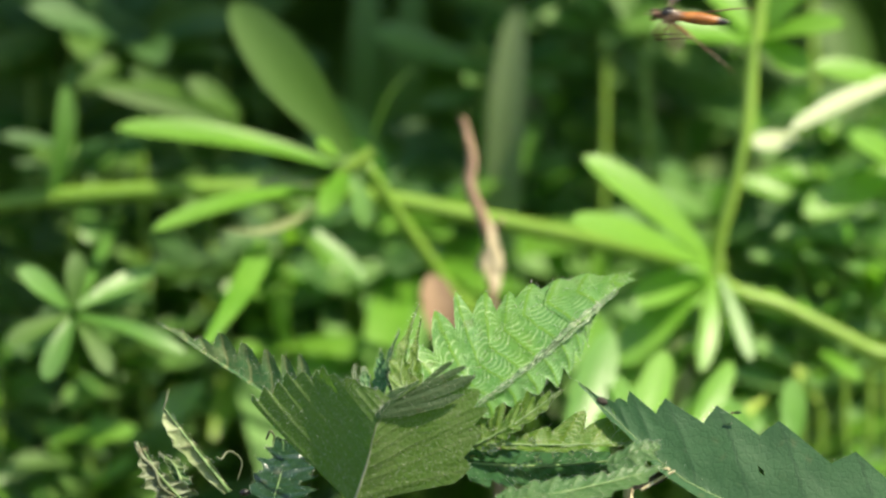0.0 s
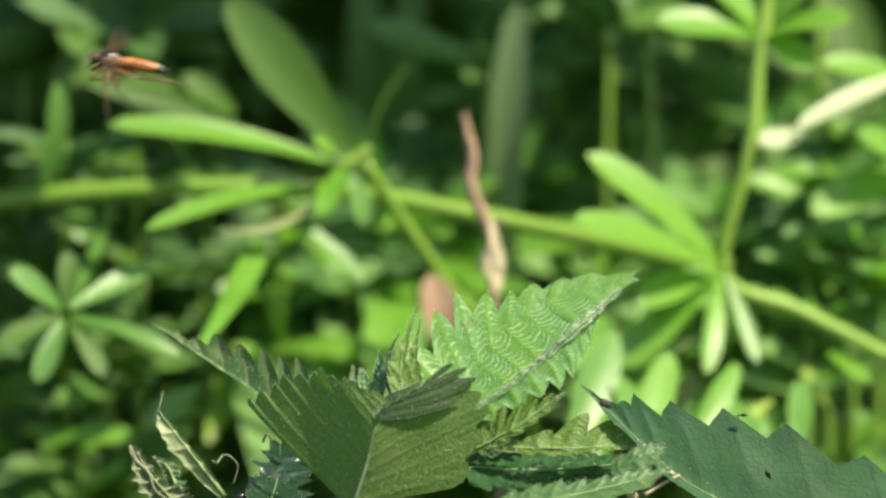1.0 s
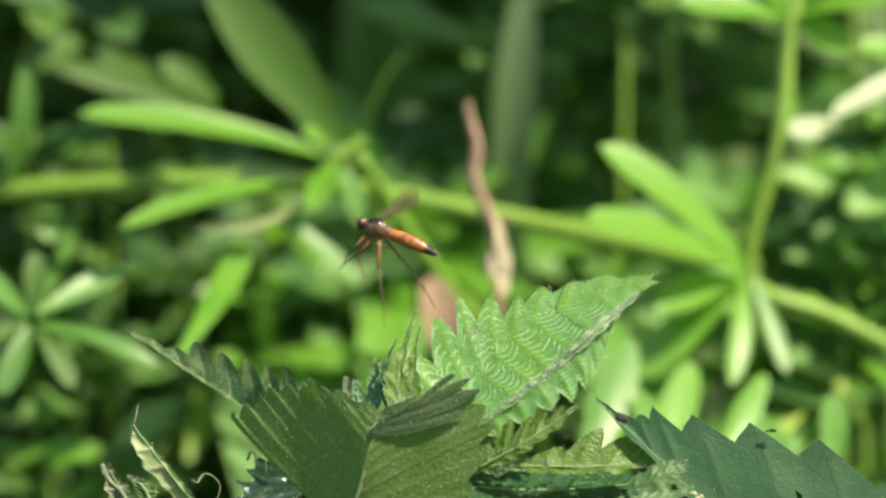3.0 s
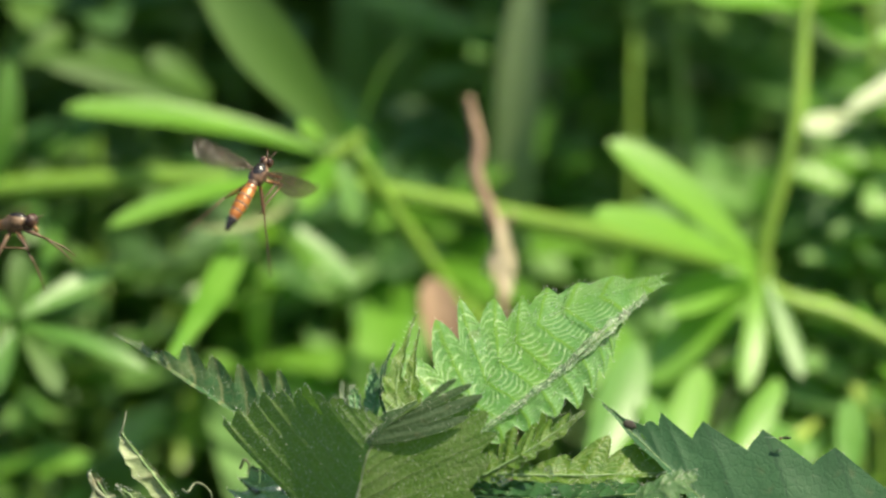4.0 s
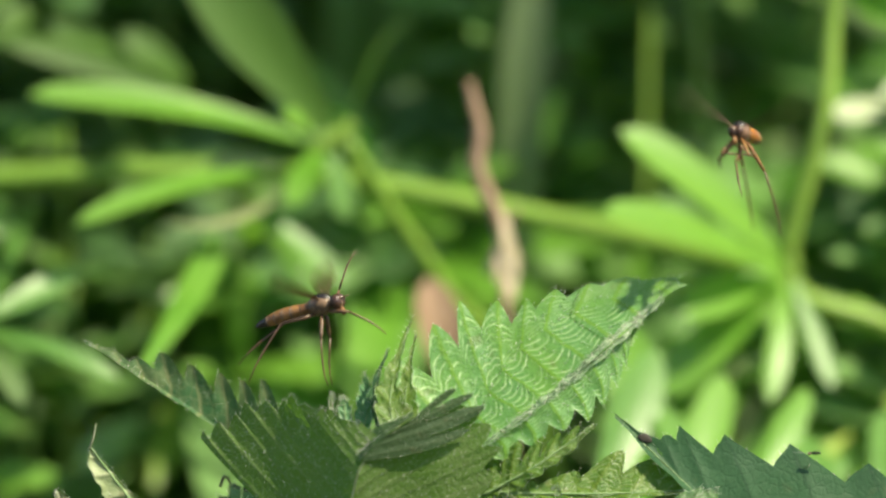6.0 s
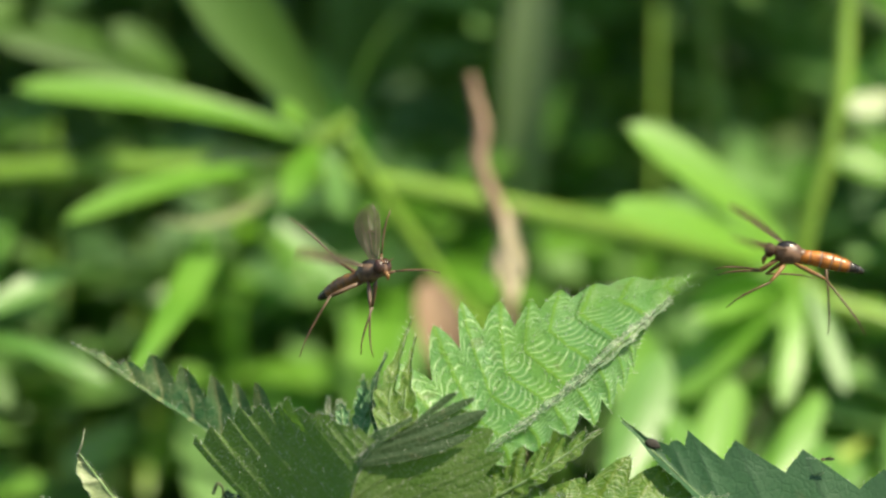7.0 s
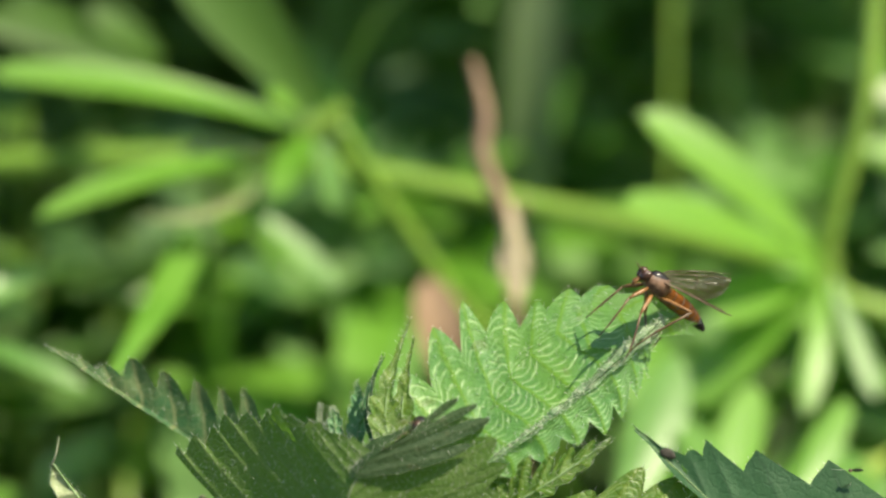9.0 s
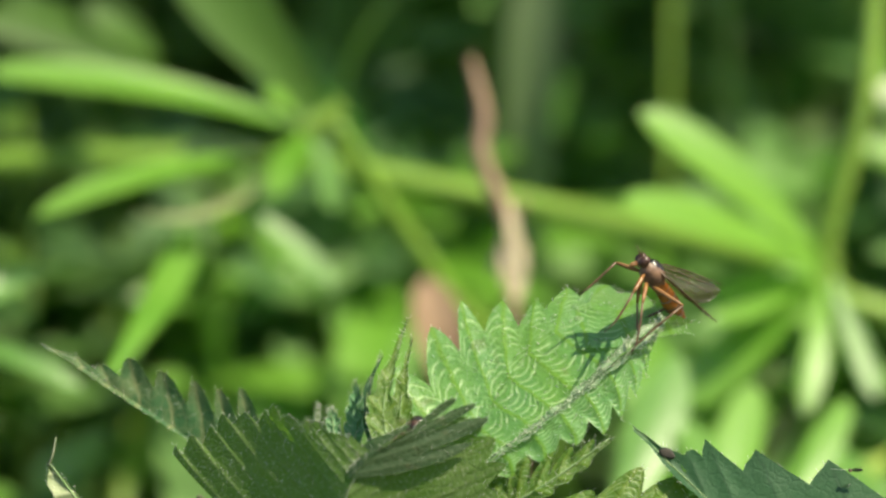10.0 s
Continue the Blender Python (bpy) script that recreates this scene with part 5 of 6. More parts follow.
def glide(thing, rows):
    """walk() with rows put in where a part turns far between two rows."""
    by_frame = {frame(t): (t, m) for t, m in rows}
    keys = [by_frame[k] for k in sorted(by_frame)]
    full = [keys[0]]
    for (t0, a), (t1, b) in zip(keys, keys[1:]):
        qa, qb = a.to_quaternion(), b.to_quaternion()
        if qa.dot(qb) < 0:
            qb.negate()
        turn = math.degrees(2 * math.acos(min(1.0, qa.dot(qb))))
        steps = min(int(turn // 70) + 1, frame(t1) - frame(t0))
        for k in range(1, steps):
            f = k / steps
            full.append((t0 + (t1 - t0) * f, Matrix.Translation(a.translation.lerp(b.translation, f)) @ qa.slerp(qb, f).to_matrix().to_4x4()))
        full.append((t1, b))
    walk(thing, full)


LEG_ORDER = (("front", 1), ("front", -1), ("middle", 1), ("middle", -1), ("hind", 1), ("hind", -1))
TUCK = None     # folded under the body


def key_legs(limbs, flight, rows):
    """rows: seconds and, in LEG_ORDER, the ways of femur and shin in the world; flight: the rows of the fly itself."""
    poses = {key: ([], []) for key in LEG_ORDER}
    for t, *ways in rows:
        before = max((r for r in flight if r[0] <= t), key=lambda r: r[0])
        after = min((r for r in flight if r[0] >= t), key=lambda r: r[0])
        k = (t - before[0]) / (after[0] - before[0]) if after[0] > before[0] else 0.0
        ahead = Vector(before[2]).normalized().lerp(Vector(after[2]).normalized(), k)
        up = Vector(before[3]).normalized().lerp(Vector(after[3]).normalized(), k)
        back = body((0, 0, 0), ahead, up).to_3x3().transposed()
        for key, way in zip(LEG_ORDER, ways):
            leg, shin, hip, sy, length = limbs[key[0], "left" if key[1] > 0 else "right"]
            if way is TUCK:
                upper, lower = aim((0.35, 0.30 * sy, -0.45)), aim((-0.85, -0.05 * sy, 0.12))
            else:
                upper, lower = aim(back @ Vector(way[0])), aim(back @ Vector(way[1]))
            local = upper.inverted() @ lower
            local.translation = (length, 0, 0)
            upper.translation = hip
            poses[key][0].append((t, upper))
            poses[key][1].append((t, local))
    for key, (upper, lower) in poses.items():
        leg, shin = limbs[key[0], "left" if key[1] > 0 else "right"][:2]
        glide(leg, upper)
        glide(shin, lower)


def key_wings(limbs, rows):
    """rows: seconds, how far the wings are raised, swept back and twisted (degrees)."""
    for side, sy in (("left", 1), ("right", -1)):
        poses = []
        for t, *angles in rows:
            raised, swept, twist = angles[:3] if sy > 0 else angles[-3:]
            m = pose(0, 0, 0, 0, 0, sy * swept) @ pose(0, 0, 0, sy * raised) @ pose(0, 0, 0, 0, twist, 0)
            m.translation = Vector((0.25, sy * 0.75, 0.62)) * MM
            poses.append((t, m))
        glide(limbs["wing", side], poses)


def beats(start, end, fixed, rest=()):
    """Wing beats every tenth of a second, with known positions among them."""
    known = {round(t * 10): v for t, *v in fixed}
    rows = []
    for k in range(round(start * 10), round(end * 10) + 1):
        if k in known:
            rows.append((k / 10, *known[k]))
            continue
        middle, swept, twist = 12 + 14 * math.sin(k * 1.7), 12 + 10 * math.sin(k * 2.3), 10 * math.sin(k * 1.1)
        for step, raised in ((-1, 41), (0, 0), (1, -41)):      # a quick downstroke
            if 0 <= k / 10 + step / FPS <= 10:
                rows.append((k / 10 + step / FPS, middle + raised, swept, twist))
    return rows + list(rest)


def motions():
    for piece in leaf_tip:
        rest = Matrix.Translation(piece.location)
        walk(piece, [(t, rest @ Matrix.Rotation(radians(-31 * k), 4, (-0.135, -0.655, 0.42)))
                     for t, k in ((0.0, 0), (7.25, 0), (7.45, 0.75), (7.7, 0.9), (8.1, 1.0), (10.0, 1.0))])
    orange_flight = (
        (0.0, (0.0318, 0.0060, 0.6327), (-1, 0.1, 0.06), (0.05, -0.75, 0.65)),
        (0.1, (0.0238, 0.0060, 0.6326), (-1, 0.1, 0.08), (0.05, -0.75, 0.65)),
        (0.3, (0.0083, 0.0060, 0.6321), (-1, 0.1, 0.06), (0.05, -0.7, 0.7)),
        (0.5, (-0.0068, 0.0050, 0.6313), (-1, 0.1, 0.04), (0.0, -0.5, 0.85)),
        (0.7, (-0.0214, 0.0040, 0.6299), (-1, 0.1, 0.04), (0.0, -0.4, 0.9)),
        (0.9, (-0.0385, 0.0040, 0.6273), (-1, 0.0, 0.04), (0.0, -0.4, 0.9)),
        (1.0, (-0.0458, 0.0030, 0.6258), (-1, 0.0, 0.10), (0.0, -0.4, 0.9)),
        (1.1, (-0.0534, 0.0020, 0.6231), (-1, 0.0, -0.05), (0.0, -0.4, 0.9)),
        (1.2, (-0.0606, 0.0000, 0.6201), (-1, 0.0, -0.05), (0.0, -0.4, 0.9)),
        (1.35, (-0.0717, 0.0000, 0.6191), (-0.9, 0.5, 0.2), (0.0, -0.2, 0.95)),
        (1.6, (-0.0686, -0.0020, 0.6481), (-0.1, 0.9, 0.4), (0.0, -0.3, 0.9)),
        (1.85, (-0.0277, 0.0020, 0.6543), (0.5, 0.6, 0.2), (0.0, -0.2, 0.95)),
        (2.0, (-0.0083, 0.0000, 0.6391), (0.3, -0.5, 0.1), (0.0, 0.1, 0.95)),
        (2.1, (-0.0043, 0.0000, 0.6311), (-0.3, -0.8, 0.1), (0.0, 0.1, 0.95)),
        (2.2, (-0.0011, 0.0000, 0.6242), (-0.5, -0.75, 0.1), (0.0, 0.1, 0.95)),
        (2.3, (0.0005, 0.0000, 0.6182), (-0.75, -0.6, 0.15), (0.0, 0.0, 0.95)),
        (2.4, (0.0020, 0.0000, 0.6139), (-0.98, -0.12, 0.14), (0.0, -0.1, 0.95)),
        (2.5, (0.0021, 0.0000, 0.6095), (-0.98, -0.05, 0.30), (0.1, -0.1, 0.95)),
        (2.6, (0.0012, 0.0000, 0.6062), (-0.98, -0.08, 0.26), (0.1, -0.1, 0.95)),
        (2.7, (-0.0008, 0.0000, 0.6046), (-0.95, -0.25, 0.22), (0.1, -0.1, 0.95)),
        (3.1, (-0.0109, 0.0000, 0.6023), (-0.8, 0.4, 0.35), (0.1, -0.4, 0.85)),
        (3.5, (-0.0182, 0.0000, 0.6038), (-0.4, 0.75, 0.55), (0.1, -0.7, 0.7)),
        (3.8, (-0.0209, 0.0000, 0.6055), (-0.10, 0.62, 0.78), (0.0, -0.8, 0.6)),
        (3.9, (-0.0219, 0.0000, 0.6071), (0.15, 0.60, 0.78), (0.0, -0.8, 0.6)),
        (4.0, (-0.0225, 0.0000, 0.6088), (0.45, 0.45, 0.70), (-0.1, -0.8, 0.55)),
        (4.1, (-0.0227, 0.0000, 0.6109), (0.70, 0.25, 0.62), (-0.2, -0.8, 0.55)),
        (4.2, (-0.0225, 0.0000, 0.6133), (0.68, 0.25, 0.62), (-0.2, -0.75, 0.6)),
        (4.3, (-0.0214, 0.0000, 0.6152), (0.70, 0.25, 0.60), (-0.2, -0.75, 0.6)),
        (4.5, (-0.0178, 0.0000, 0.6197), (0.75, 0.2, 0.55), (-0.2, -0.75, 0.6)),
        (4.7, (-0.0124, 0.0000, 0.6223), (0.82, 0.15, 0.45), (-0.2, -0.65, 0.7)),
        (4.9, (-0.0066, 0.0000, 0.6235), (0.90, 0.1, 0.32), (-0.1, -0.5, 0.85)),
        (5.0, (-0.0037, 0.0000, 0.6240), (0.95, -0.1, 0.22), (0.0, -0.4, 0.9)),
        (5.1, (-0.0004, 0.0000, 0.6239), (0.9, -0.3, 0.1), (0.1, -0.3, 0.9)),
        (5.2, (0.0034, 0.0000, 0.6231), (0.8, -0.55, -0.1), (0.2, -0.2, 0.95)),
        (5.3, (0.0074, 0.0000, 0.6226), (0.62, -0.75, -0.22), (0.2, -0.1, 0.95)),
        (5.4, (0.0110, 0.0000, 0.6214), (0.62, -0.72, -0.28), (0.1, -0.1, 0.95)),
        (5.5, (0.0150, 0.0000, 0.6204), (0.66, -0.68, -0.30), (0.0, -0.1, 0.95)),
        (5.6, (0.0187, 0.0000, 0.6191), (0.66, -0.66, -0.25), (0.0, -0.1, 0.95)),
        (5.7, (0.0225, 0.0000, 0.6178), (0.35, -0.92, -0.1), (0.0, -0.1, 0.95)),
        (6.2, (0.0375, -0.0020, 0.6086), (-0.4, -0.9, 0.05), (0.0, -0.1, 0.95)),
        (6.6, (0.0399, -0.0020, 0.6021), (-0.85, -0.45, 0.1), (0.0, -0.2, 0.95)),
        (6.8, (0.0384, -0.0020, 0.6000), (-0.96, -0.18, 0.10), (0.05, -0.2, 0.95)),
        (7.0, (0.0368, -0.0020, 0.5991), (-0.98, -0.10, 0.14), (0.05, -0.25, 0.95)),
        (7.2, (0.0320, 0.0000, 0.5993), (-0.98, -0.12, 0.10), (0.05, -0.25, 0.95)),
        (7.3, (0.0288, -0.0004, 0.5989), (-0.96, -0.28, 0.06), (0.05, -0.25, 0.95)),
        (7.4, (0.0266, -0.0008, 0.5979), (-0.95, -0.32, 0.10), (0.0, -0.25, 0.95)),
        (7.5, (0.0252, -0.0001, 0.5972), (-0.92, -0.40, 0.06), (0.0, -0.2, 0.95)),
        (7.7, (0.0239, 0.0005, 0.5969), (-0.88, -0.45, 0.15), (0.0, -0.2, 0.95)),
        (7.9, (0.0224, 0.0015, 0.5966), (-0.85, -0.45, 0.25), (0.1, -0.2, 0.95)),
        (8.0, (0.0217, 0.0015, 0.5966), (-0.85, -0.42, 0.30), (0.2, -0.2, 0.95)),
        (8.2, (0.0217, 0.0015, 0.5964), (-0.82, -0.45, 0.36), (0.3, -0.25, 0.9)),
        (8.5, (0.0216, 0.0015, 0.5960), (-0.62, -0.62, 0.46), (0.4, -0.25, 0.9)),
        (9.0, (0.0212, 0.0015, 0.5956), (-0.62, -0.62, 0.46), (0.4, -0.25, 0.9)),
        (9.5, (0.0211, 0.0015, 0.5960), (-0.62, -0.62, 0.46), (0.4, -0.25, 0.9)),
        (10.0, (0.0208, 0.0015, 0.5966), (-0.48, -0.62, 0.62), (0.4, -0.25, 0.9)))
    brown_flight = (
        (0.0, (-0.1174, -0.0020, 0.6190), (0.9, -0.2, -0.1), (0.0, -0.1, 0.95)),
        (3.4, (-0.0847, -0.0020, 0.6081), (0.9, -0.2, -0.1), (0.0, -0.1, 0.95)),
        (3.8, (-0.0582, -0.0020, 0.6050), (0.9, -0.25, 0.1), (0.0, -0.1, 0.95)),
        (4.0, (-0.0518, -0.0020, 0.6030), (0.9, -0.3, 0.1), (0.0, -0.1, 0.95)),
        (4.1, (-0.0483, -0.0020, 0.6019), (0.9, -0.3, 0.1), (0.0, -0.1, 0.95)),
        (4.3, (-0.0415, -0.0020, 0.5991), (0.88, -0.3, 0.15), (0.0, -0.1, 0.95)),
        (4.5, (-0.0347, -0.0020, 0.5947), (0.72, -0.58, 0.22), (0.0, -0.1, 0.95)),
        (4.7, (-0.0292, -0.0020, 0.5911), (0.85, -0.45, 0.10), (0.0, -0.1, 0.95)),
        (4.9, (-0.0240, -0.0010, 0.5880), (0.64, -0.74, -0.10), (0.0, -0.1, 0.95)),
        (5.0, (-0.0216, -0.0010, 0.5871), (0.60, -0.78, -0.12), (0.0, -0.1, 0.95)),
        (5.2, (-0.0198, -0.0010, 0.5872), (0.90, -0.40, 0.15), (0.0, -0.1, 0.95)),
        (5.3, (-0.0182, -0.0010, 0.5872), (0.95, -0.2, 0.24), (0.0, -0.1, 0.95)),
        (5.4, (-0.0170, -0.0010, 0.5884), (0.96, -0.15, 0.22), (0.0, -0.1, 0.95)),
        (5.5, (-0.0164, -0.0010, 0.5894), (0.86, -0.44, 0.22), (0.0, -0.1, 0.95)),
        (5.7, (-0.0154, -0.0010, 0.5907), (0.95, -0.2, 0.16), (0.0, -0.1, 0.95)),
        (6.2, (-0.0125, -0.0010, 0.5952), (0.75, -0.6, 0.2), (0.0, -0.1, 0.95)),
        (6.8, (-0.0099, -0.0010, 0.5971), (0.62, -0.72, 0.22), (0.0, -0.1, 0.95)),
        (7.0, (-0.0080, -0.0010, 0.5971), (0.66, -0.68, 0.24), (0.0, -0.1, 0.95)),
        (7.2, (-0.0071, -0.0010, 0.5960), (0.62, -0.74, 0.2), (0.0, -0.1, 0.95)),
        (7.4, (-0.0057, -0.0010, 0.5952), (0.55, -0.80, 0.14), (0.0, -0.1, 0.95)),
        (7.5, (-0.0053, -0.0010, 0.5943), (0.50, -0.84, 0.10), (0.0, -0.1, 0.95)),
        (7.7, (-0.0040, -0.0010, 0.5914), (0.40, -0.9, 0.05), (0.0, -0.1, 0.95)),
        (7.9, (-0.0027, -0.0010, 0.5882), (0.25, -0.95, 0.0), (0.0, -0.05, 0.95)),
        (8.0, (-0.0024, -0.0010, 0.5861), (0.15, -0.98, -0.04), (0.0, -0.05, 0.95)),
        (8.2, (-0.0027, -0.0010, 0.5836), (0.12, -0.98, -0.04), (0.0, -0.05, 0.95)),
        (8.5, (-0.0027, -0.0010, 0.5825), (0.12, -0.98, -0.02), (0.0, -0.05, 0.95)),
        (8.8, (-0.0024, -0.0010, 0.5812), (0.12, -0.98, -0.02), (0.0, -0.05, 0.95)),
        (10.0, (-0.0025, -0.0010, 0.5812), (0.12, -0.98, -0.02), (0.0, -0.05, 0.95)))
    walk(orange_fly, [(t, body(p, a, u)) for t, p, a, u in orange_flight])
    walk(brown_fly, [(t, body(p, a, u)) for t, p, a, u in brown_flight])
    key_legs(orange_limbs, orange_flight, (
        (0.0, TUCK, TUCK, TUCK, ((0.3, -0.5, -0.4), (0.7, -0.2, -0.5)), ((0.6, -0.4, -0.5), (0.72, -0.2, -0.6)), ((0.9, 0.2, 0.15), (1.0, 0.1, 0.12))),
        (1.0, TUCK, TUCK, ((-0.1, -0.4, -0.7), (0.1, -0.1, -0.9)), ((0.2, 0.3, -0.6), (0.5, 0.1, -0.7)), ((0.7, -0.3, -0.3), (0.95, -0.1, -0.1)), ((0.8, 0.2, -0.3), (0.95, 0.1, -0.2))),
        (1.6, TUCK, TUCK, TUCK, TUCK, ((0.5, -0.3, -0.6), (0.6, -0.1, -0.7)), ((0.5, 0.3, -0.6), (0.6, 0.1, -0.7))),
        (2.1, ((-0.2, -0.4, -0.8), (-0.3, -0.1, -0.8)), ((-0.1, 0.3, -0.9), (-0.3, 0.1, -0.8)), ((0.0, -0.3, -0.9), (0.1, -0.1, -0.9)), TUCK, ((0.2, -0.2, -0.9), (0.2, 0, -1)), ((0.2, 0.2, -0.9), (0.1, 0.1, -1))),
        (2.5, ((-0.3, -0.4, -0.8), (-0.6, -0.1, -0.6)), ((-0.1, 0.3, -0.9), (-0.5, 0.1, -0.7)), ((-0.1, -0.3, -0.6), (0.4, -0.1, -0.6)), TUCK, ((0.25, -0.2, -0.85), (0.3, -0.1, -1)), ((0.6, 0.2, -0.55), (0.75, 0.1, -0.35))),
        (2.7, ((-0.3, -0.4, -0.8), (-0.6, -0.1, -0.6)), ((-0.1, 0.3, -0.9), (-0.5, 0.1, -0.7)), ((-0.1, -0.3, -0.6), (0.4, -0.1, -0.6)), TUCK, ((0.2, -0.2, -0.85), (0.3, -0.1, -1)), ((0.5, 0.2, -0.6), (0.6, 0.1, -0.6))),
        (3.8, TUCK, TUCK, TUCK, TUCK, ((-0.5, 0.1, -0.6), (-0.3, 0.0, -0.9)), ((0.3, -0.3, -0.9), (0.45, -0.1, -0.9))),
        (4.0, TUCK, TUCK, TUCK, TUCK, ((-0.7, 0.1, -0.4), (-0.7, 0.0, -0.6)), ((0.12, -0.3, -0.9), (0.1, -0.1, -1))),
        (4.5, ((-0.4, 0.3, 0.6), (-0.3, 0.1, 0.8)), ((0.6, -0.4, -0.4), (0.5, 0.1, -0.5)), TUCK, TUCK, ((-0.7, 0.3, -0.45), (-1.0, 0.1, -0.2)), ((-0.05, -0.3, -0.9), (-0.08, -0.1, -1))),
        (5.0, ((0.5, 0.1, -0.3), (-0.3, 0.1, -0.6)), ((0.5, -0.2, -0.3), (-0.3, 0.1, -0.6)), TUCK, TUCK, ((-0.9, 0.3, -0.15), (-1.0, 0.1, -0.05)), ((-0.4, -0.3, -0.75), (-0.42, -0.1, -0.9))),
        (5.5, TUCK, ((0.3, -0.3, -0.6), (0.6, 0.0, -0.3)), TUCK, ((-0.1, -0.3, -0.7), (-0.5, 0.0, -0.6)), ((-0.6, 0.3, -0.5), (-0.7, 0.1, -0.6)), ((-0.35, -0.2, -0.7), (-0.5, 0.0, -0.85))),
        (6.2, TUCK, TUCK, ((-0.4, -0.3, -0.6), (-0.5, -0.1, -0.7)), TUCK, ((0.3, -0.3, -0.7), (0.2, -0.1, -0.9)), ((0.4, 0.3, -0.6), (0.2, 0.1, -0.9))),
        (7.0, ((-0.6, -0.3, -0.3), (-0.95, -0.1, 0.1)), ((-0.5, 0.3, -0.4), (-0.9, 0.1, 0.0)), ((-0.5, -0.4, -0.6), (-0.85, -0.1, -0.4)), TUCK, ((0.8, -0.3, -0.4), (0.62, -0.1, -0.78)), ((0.6, 0.3, -0.1), (0.08, 0.1, -1))),
        (7.5, ((-0.75, -0.3, -0.3), (-0.85, 0.0, -0.4)), ((-0.2, 0.1, 0.9), (-0.28, 0.0, 0.95)), ((-0.2, -0.3, -0.8), (-0.3, 0.0, -0.9)), ((0.4, 0.3, 0.75), (0.5, 0.0, 0.85)), ((0.88, -0.3, -0.4), (0.65, 0.0, -0.75)), ((0.2, 0.3, -0.8), (-0.2, 0.0, -0.95))),
        (8.0, ((-0.85, -0.3, 0.05), (-0.75, -0.1, -0.65)), ((-0.3, 0.3, -0.5), (-0.2, 0.0, -0.9)), ((-0.45, -0.5, -0.5), (-0.55, -0.2, -0.85)), ((-0.2, 0.5, -0.5), (-0.1, 0.1, -0.9)), ((0.9, -0.3, -0.1), (-0.15, -0.1, -0.95)), ((0.4, 0.4, -0.4), (-0.1, 0.1, -0.9))),
        (8.5, ((-0.75, -0.3, -0.15), (-0.62, -0.1, -0.75)), ((-0.4, 0.4, -0.4), (-0.3, 0.0, -0.9)), ((-0.5, -0.5, -0.55), (-0.38, -0.1, -0.95)), ((0.0, 0.4, -0.6), (0.1, 0.1, -0.9)), ((0.85, -0.35, -0.4), (-0.85, -0.1, -0.45)), ((0.6, 0.4, -0.5), (-0.3, 0.1, -0.8))),
        (9.5, ((-0.3, -0.4, -0.5), (-0.5, -0.1, -0.85)), ((-0.85, 0.2, 0.3), (-0.7, 0.0, -0.65)), ((-0.1, -0.5, -0.5), (-0.12, -0.1, -0.95)), ((-0.1, 0.4, -0.6), (0.0, 0.1, -0.9)), ((0.85, -0.35, -0.4), (-0.85, -0.1, -0.5)), ((0.6, 0.4, -0.5), (-0.8, 0.1, -0.4))),
        (10.0, ((-0.3, -0.4, -0.5), (-0.5, -0.1, -0.85)), ((-0.85, 0.2, 0.3), (-0.7, 0.0, -0.65)), ((-0.1, -0.5, -0.5), (-0.12, -0.1, -0.95)), ((-0.1, 0.4, -0.6), (0.0, 0.1, -0.9)), ((0.8, -0.35, -0.5), (-0.75, -0.1, -0.6)), ((0.6, 0.4, -0.5), (-0.8, 0.1, -0.4)))))
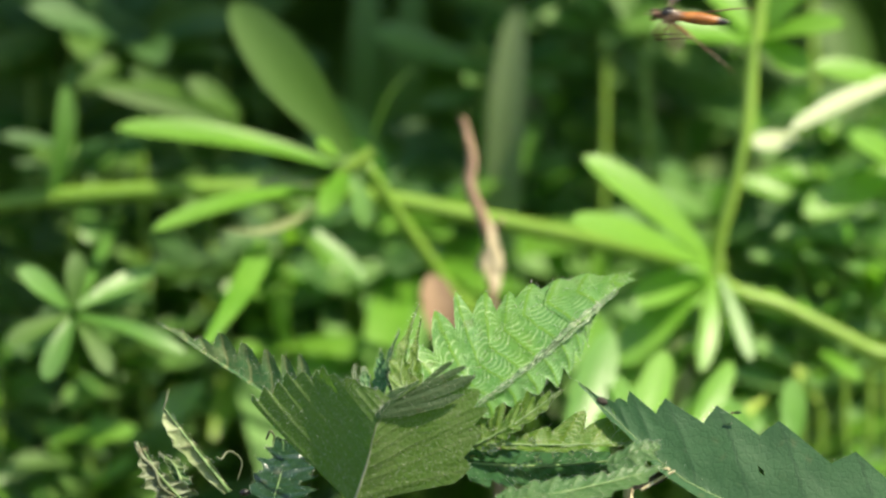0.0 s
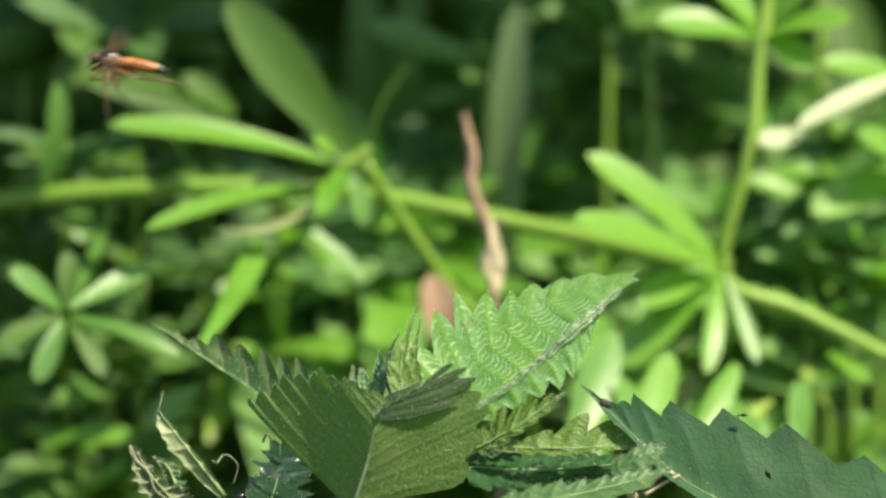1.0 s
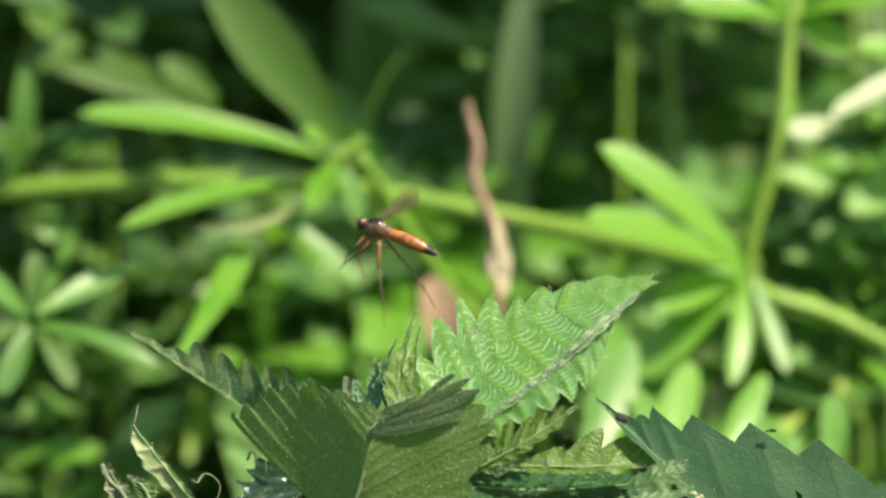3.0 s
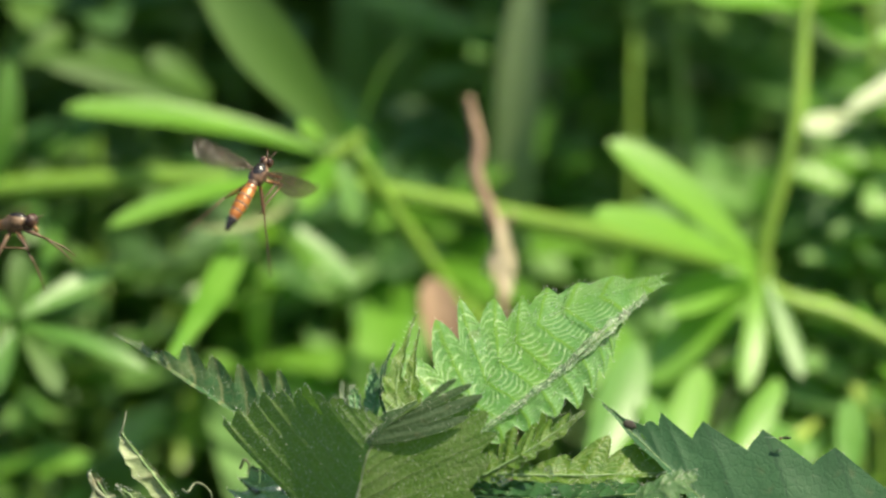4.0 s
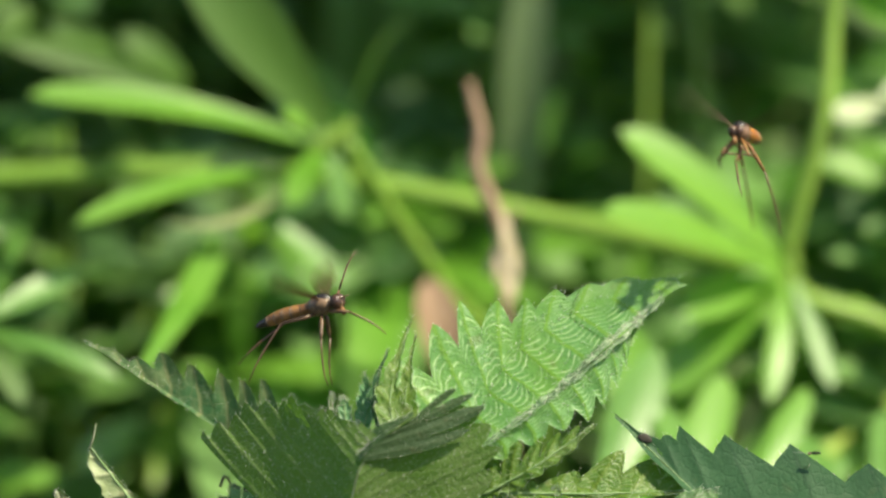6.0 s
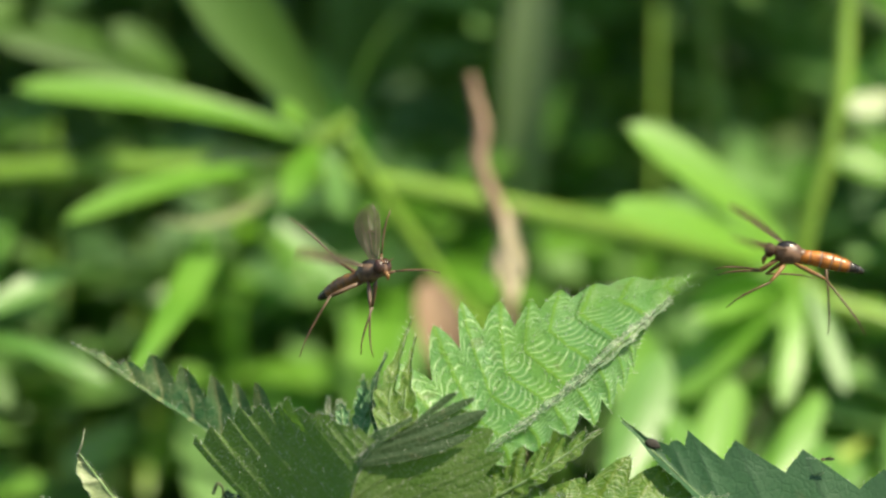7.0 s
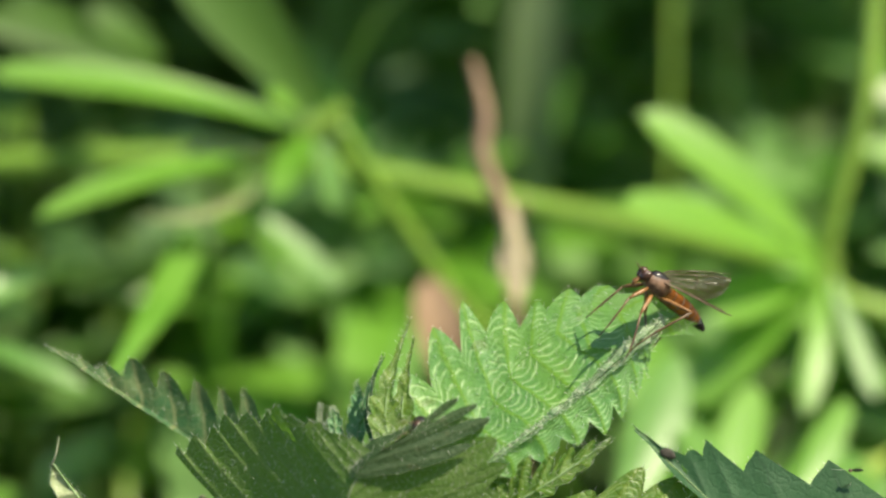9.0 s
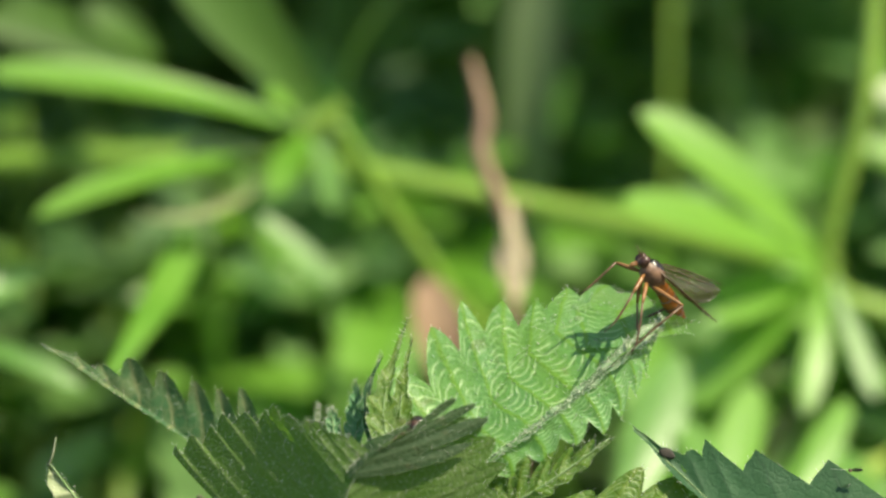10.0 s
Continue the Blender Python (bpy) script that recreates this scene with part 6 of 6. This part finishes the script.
    key_legs(brown_limbs, brown_flight, (
        (0.0, ((0.6, 0.2, -0.5), (0.5, 0, -0.7)), ((0.6, -0.2, -0.5), (0.5, 0, -0.7)), TUCK, TUCK, ((-0.4, 0.3, -0.6), (-0.5, 0, -0.8)), ((-0.4, -0.3, -0.6), (-0.5, 0, -0.8))),
        (4.0, ((0.7, 0.2, -0.35), (0.7, 0.1, -0.5)), ((0.75, -0.2, -0.3), (0.75, 0.1, -0.35)), ((0.3, 0.3, -0.7), (0.4, 0.1, -0.8)), TUCK, ((-0.4, 0.3, -0.6), (-0.5, 0, -0.8)), ((-0.3, -0.3, -0.6), (-0.4, 0, -0.8))),
        (4.5, ((0.8, 0.2, -0.2), (0.9, 0.1, -0.15)), ((0.7, -0.2, -0.4), (0.75, 0.1, -0.5)), ((0.4, 0.3, -0.5), (0.6, 0.1, -0.6)), TUCK, ((-0.3, 0.3, -0.6), (-0.6, 0, -0.7)), ((-0.4, -0.3, -0.6), (-0.65, 0, -0.75))),
        (5.0, ((0.6, 0.3, -0.2), (0.7, 0.1, -0.6)), ((0.2, -0.6, -0.4), (0.5, 0.1, -0.8)), ((0.1, 0.4, -0.5), (0.2, 0.1, -0.9)), ((-0.4, -0.6, -0.2), (0.3, 0.1, -0.9)), ((-0.6, 0.3, -0.3), (0.2, 0.1, -0.8)), ((-0.8, -0.25, -0.05), (-1.0, -0.1, 0.12))),
        (5.3, ((0.6, 0.3, 0.1), (0.7, 0.1, -0.5)), ((0.7, -0.3, -0.1), (0.65, 0.1, -0.75)), ((0.1, 0.4, -0.7), (0.05, 0.1, -0.95)), ((0.1, -0.4, -0.6), (0.1, 0.1, -0.95)), ((-0.85, 0.3, -0.2), (-0.3, 0.1, -0.9)), ((-0.95, -0.25, 0.0), (-0.8, -0.1, -0.55))),
        (5.5, ((0.15, 0.3, 0.75), (0.25, 0.1, 0.95)), ((0.85, -0.3, -0.05), (0.66, 0.1, -0.75)), ((0.15, 0.4, -0.75), (0.06, 0.1, -1)), ((0.1, -0.4, -0.75), (0.08, 0.1, -1)), ((-0.9, 0.3, -0.15), (-0.3, 0.1, -0.9)), ((-0.95, -0.25, 0.06), (-0.76, -0.1, -0.65))),
        (5.8, ((0.2, 0.3, 0.6), (0.3, 0.1, 0.9)), ((0.75, -0.3, -0.05), (0.8, 0.1, -0.5)), ((0.1, 0.4, -0.75), (0.0, 0.1, -1)), ((0.0, -0.4, -0.75), (0.0, 0.1, -1)), ((-0.8, 0.3, -0.2), (-0.5, 0.1, -0.8)), ((-0.9, -0.25, -0.1), (-0.6, -0.1, -0.75))),
        (6.8, ((0.1, 0.3, 0.8), (0.1, 0.0, 1.0)), ((0.7, -0.3, 0.1), (0.9, 0.0, -0.2)), ((-0.1, 0.3, -0.8), (-0.25, 0.0, -0.9)), ((0.0, -0.3, -0.8), (0.1, 0.0, -1)), ((-0.6, 0.3, 0.3), (-0.6, 0.0, 0.6)), ((-0.85, -0.3, -0.35), (-0.55, 0.0, -0.82))),
        (7.0, ((0.05, 0.3, 0.8), (0.12, 0.0, 1.0)), ((0.75, -0.3, 0.2), (0.97, 0.0, 0.05)), ((-0.1, 0.3, -0.8), (-0.3, 0.0, -0.9)), ((0.05, -0.3, -0.8), (-0.02, 0.0, -1)), ((-0.6, 0.3, 0.35), (-0.6, 0.0, 0.6)), ((-0.85, -0.3, -0.35), (-0.5, 0.0, -0.85))),
        (7.5, ((0.4, 0.3, 0.5), (0.42, 0.0, 0.9)), ((0.8, -0.3, -0.1), (0.92, 0.0, -0.35)), ((-0.2, 0.3, -0.7), (-0.7, 0.0, -0.5)), ((0.2, -0.3, -0.8), (0.2, 0.0, -0.95)), ((-0.3, 0.6, -0.2), (-0.3, 0.3, -0.5)), ((-0.95, -0.25, -0.1), (-0.65, 0.0, -0.78))),
        (8.0, ((0.4, -0.4, 0.5), (0.28, 0.0, 0.95)), ((-0.35, -0.5, 0.5), (-0.62, 0.0, 0.8)), ((0.75, 0.0, 0.3), (0.5, 0.0, -0.8)), ((-0.4, -0.3, -0.6), (-0.3, 0.0, -0.8)), ((0.5, 0.4, -0.3), (0.3, 0.2, -0.8)), ((-0.95, 0.0, 0.05), (-0.76, 0.0, -0.6))),
        (8.6, ((0.4, -0.4, 0.1), (0.4, 0.0, -0.8)), ((-0.4, -0.5, 0.1), (-0.4, 0.0, -0.8)), ((0.6, 0.0, 0.0), (0.4, 0.0, -0.8)), ((-0.5, 0.0, -0.1), (-0.3, 0.0, -0.8)), ((0.4, 0.5, -0.3), (0.2, 0.3, -0.8)), ((-0.5, 0.5, -0.2), (-0.3, 0.2, -0.8))),
        (10.0, ((0.4, -0.4, 0.1), (0.4, 0.0, -0.8)), ((-0.4, -0.5, 0.1), (-0.4, 0.0, -0.8)), ((0.6, 0.0, 0.0), (0.4, 0.0, -0.8)), ((-0.5, 0.0, -0.1), (-0.3, 0.0, -0.8)), ((0.4, 0.5, -0.3), (0.2, 0.3, -0.8)), ((-0.5, 0.5, -0.2), (-0.3, 0.2, -0.8)))))
    key_wings(orange_limbs, beats(0, 7.8, ((2.5, 52, 38, 0), (4.0, 12, 0, 0), (4.1, 8, -12, 0), (5.0, -15, 0, 0, -42, -44, 0), (5.3, 40, 10, 0), (5.5, 52, 0, 0, 2, 8, 25), (7.0, 10, -62, 0, 20, -66, 0), (7.4, 24, 64, 0), (7.5, 20, 74, 0)),
                                  ((7.9, 62, 30, 0), (8.0, 60, 40, 0), (8.3, 28, 62, 0, 36, 80, -20), (8.6, 12, 68, 0, 36, 98, -64), (9.5, 10, 69, 0, 34, 104, -72), (10.0, 8, 69, 0, 30, 102, -68))))
    key_wings(brown_limbs, beats(0, 5.0, ((4.1, 30, 0, 0), (4.5, 38, 55, 20), (4.9, 60, 30, 0, 58, 48, 40), (5.0, 74, 0, -30, 58, 48, 60)), ((5.2, 30, 60, 0), (5.3, 4, 78, 0), (5.5, -6, 84, 0)))
              + beats(5.7, 8.6, ((6.8, 25, 20, 0), (7.0, 60, 20, 20, 18, 25, 45), (7.4, 56, 10, 20, 25, 5, 45), (7.5, 58, 10, 20, 25, 5, 50), (8.0, 5, 0, 0)), ((8.8, -4, 82, 0), (10.0, -8, 84, 0))))


motions()
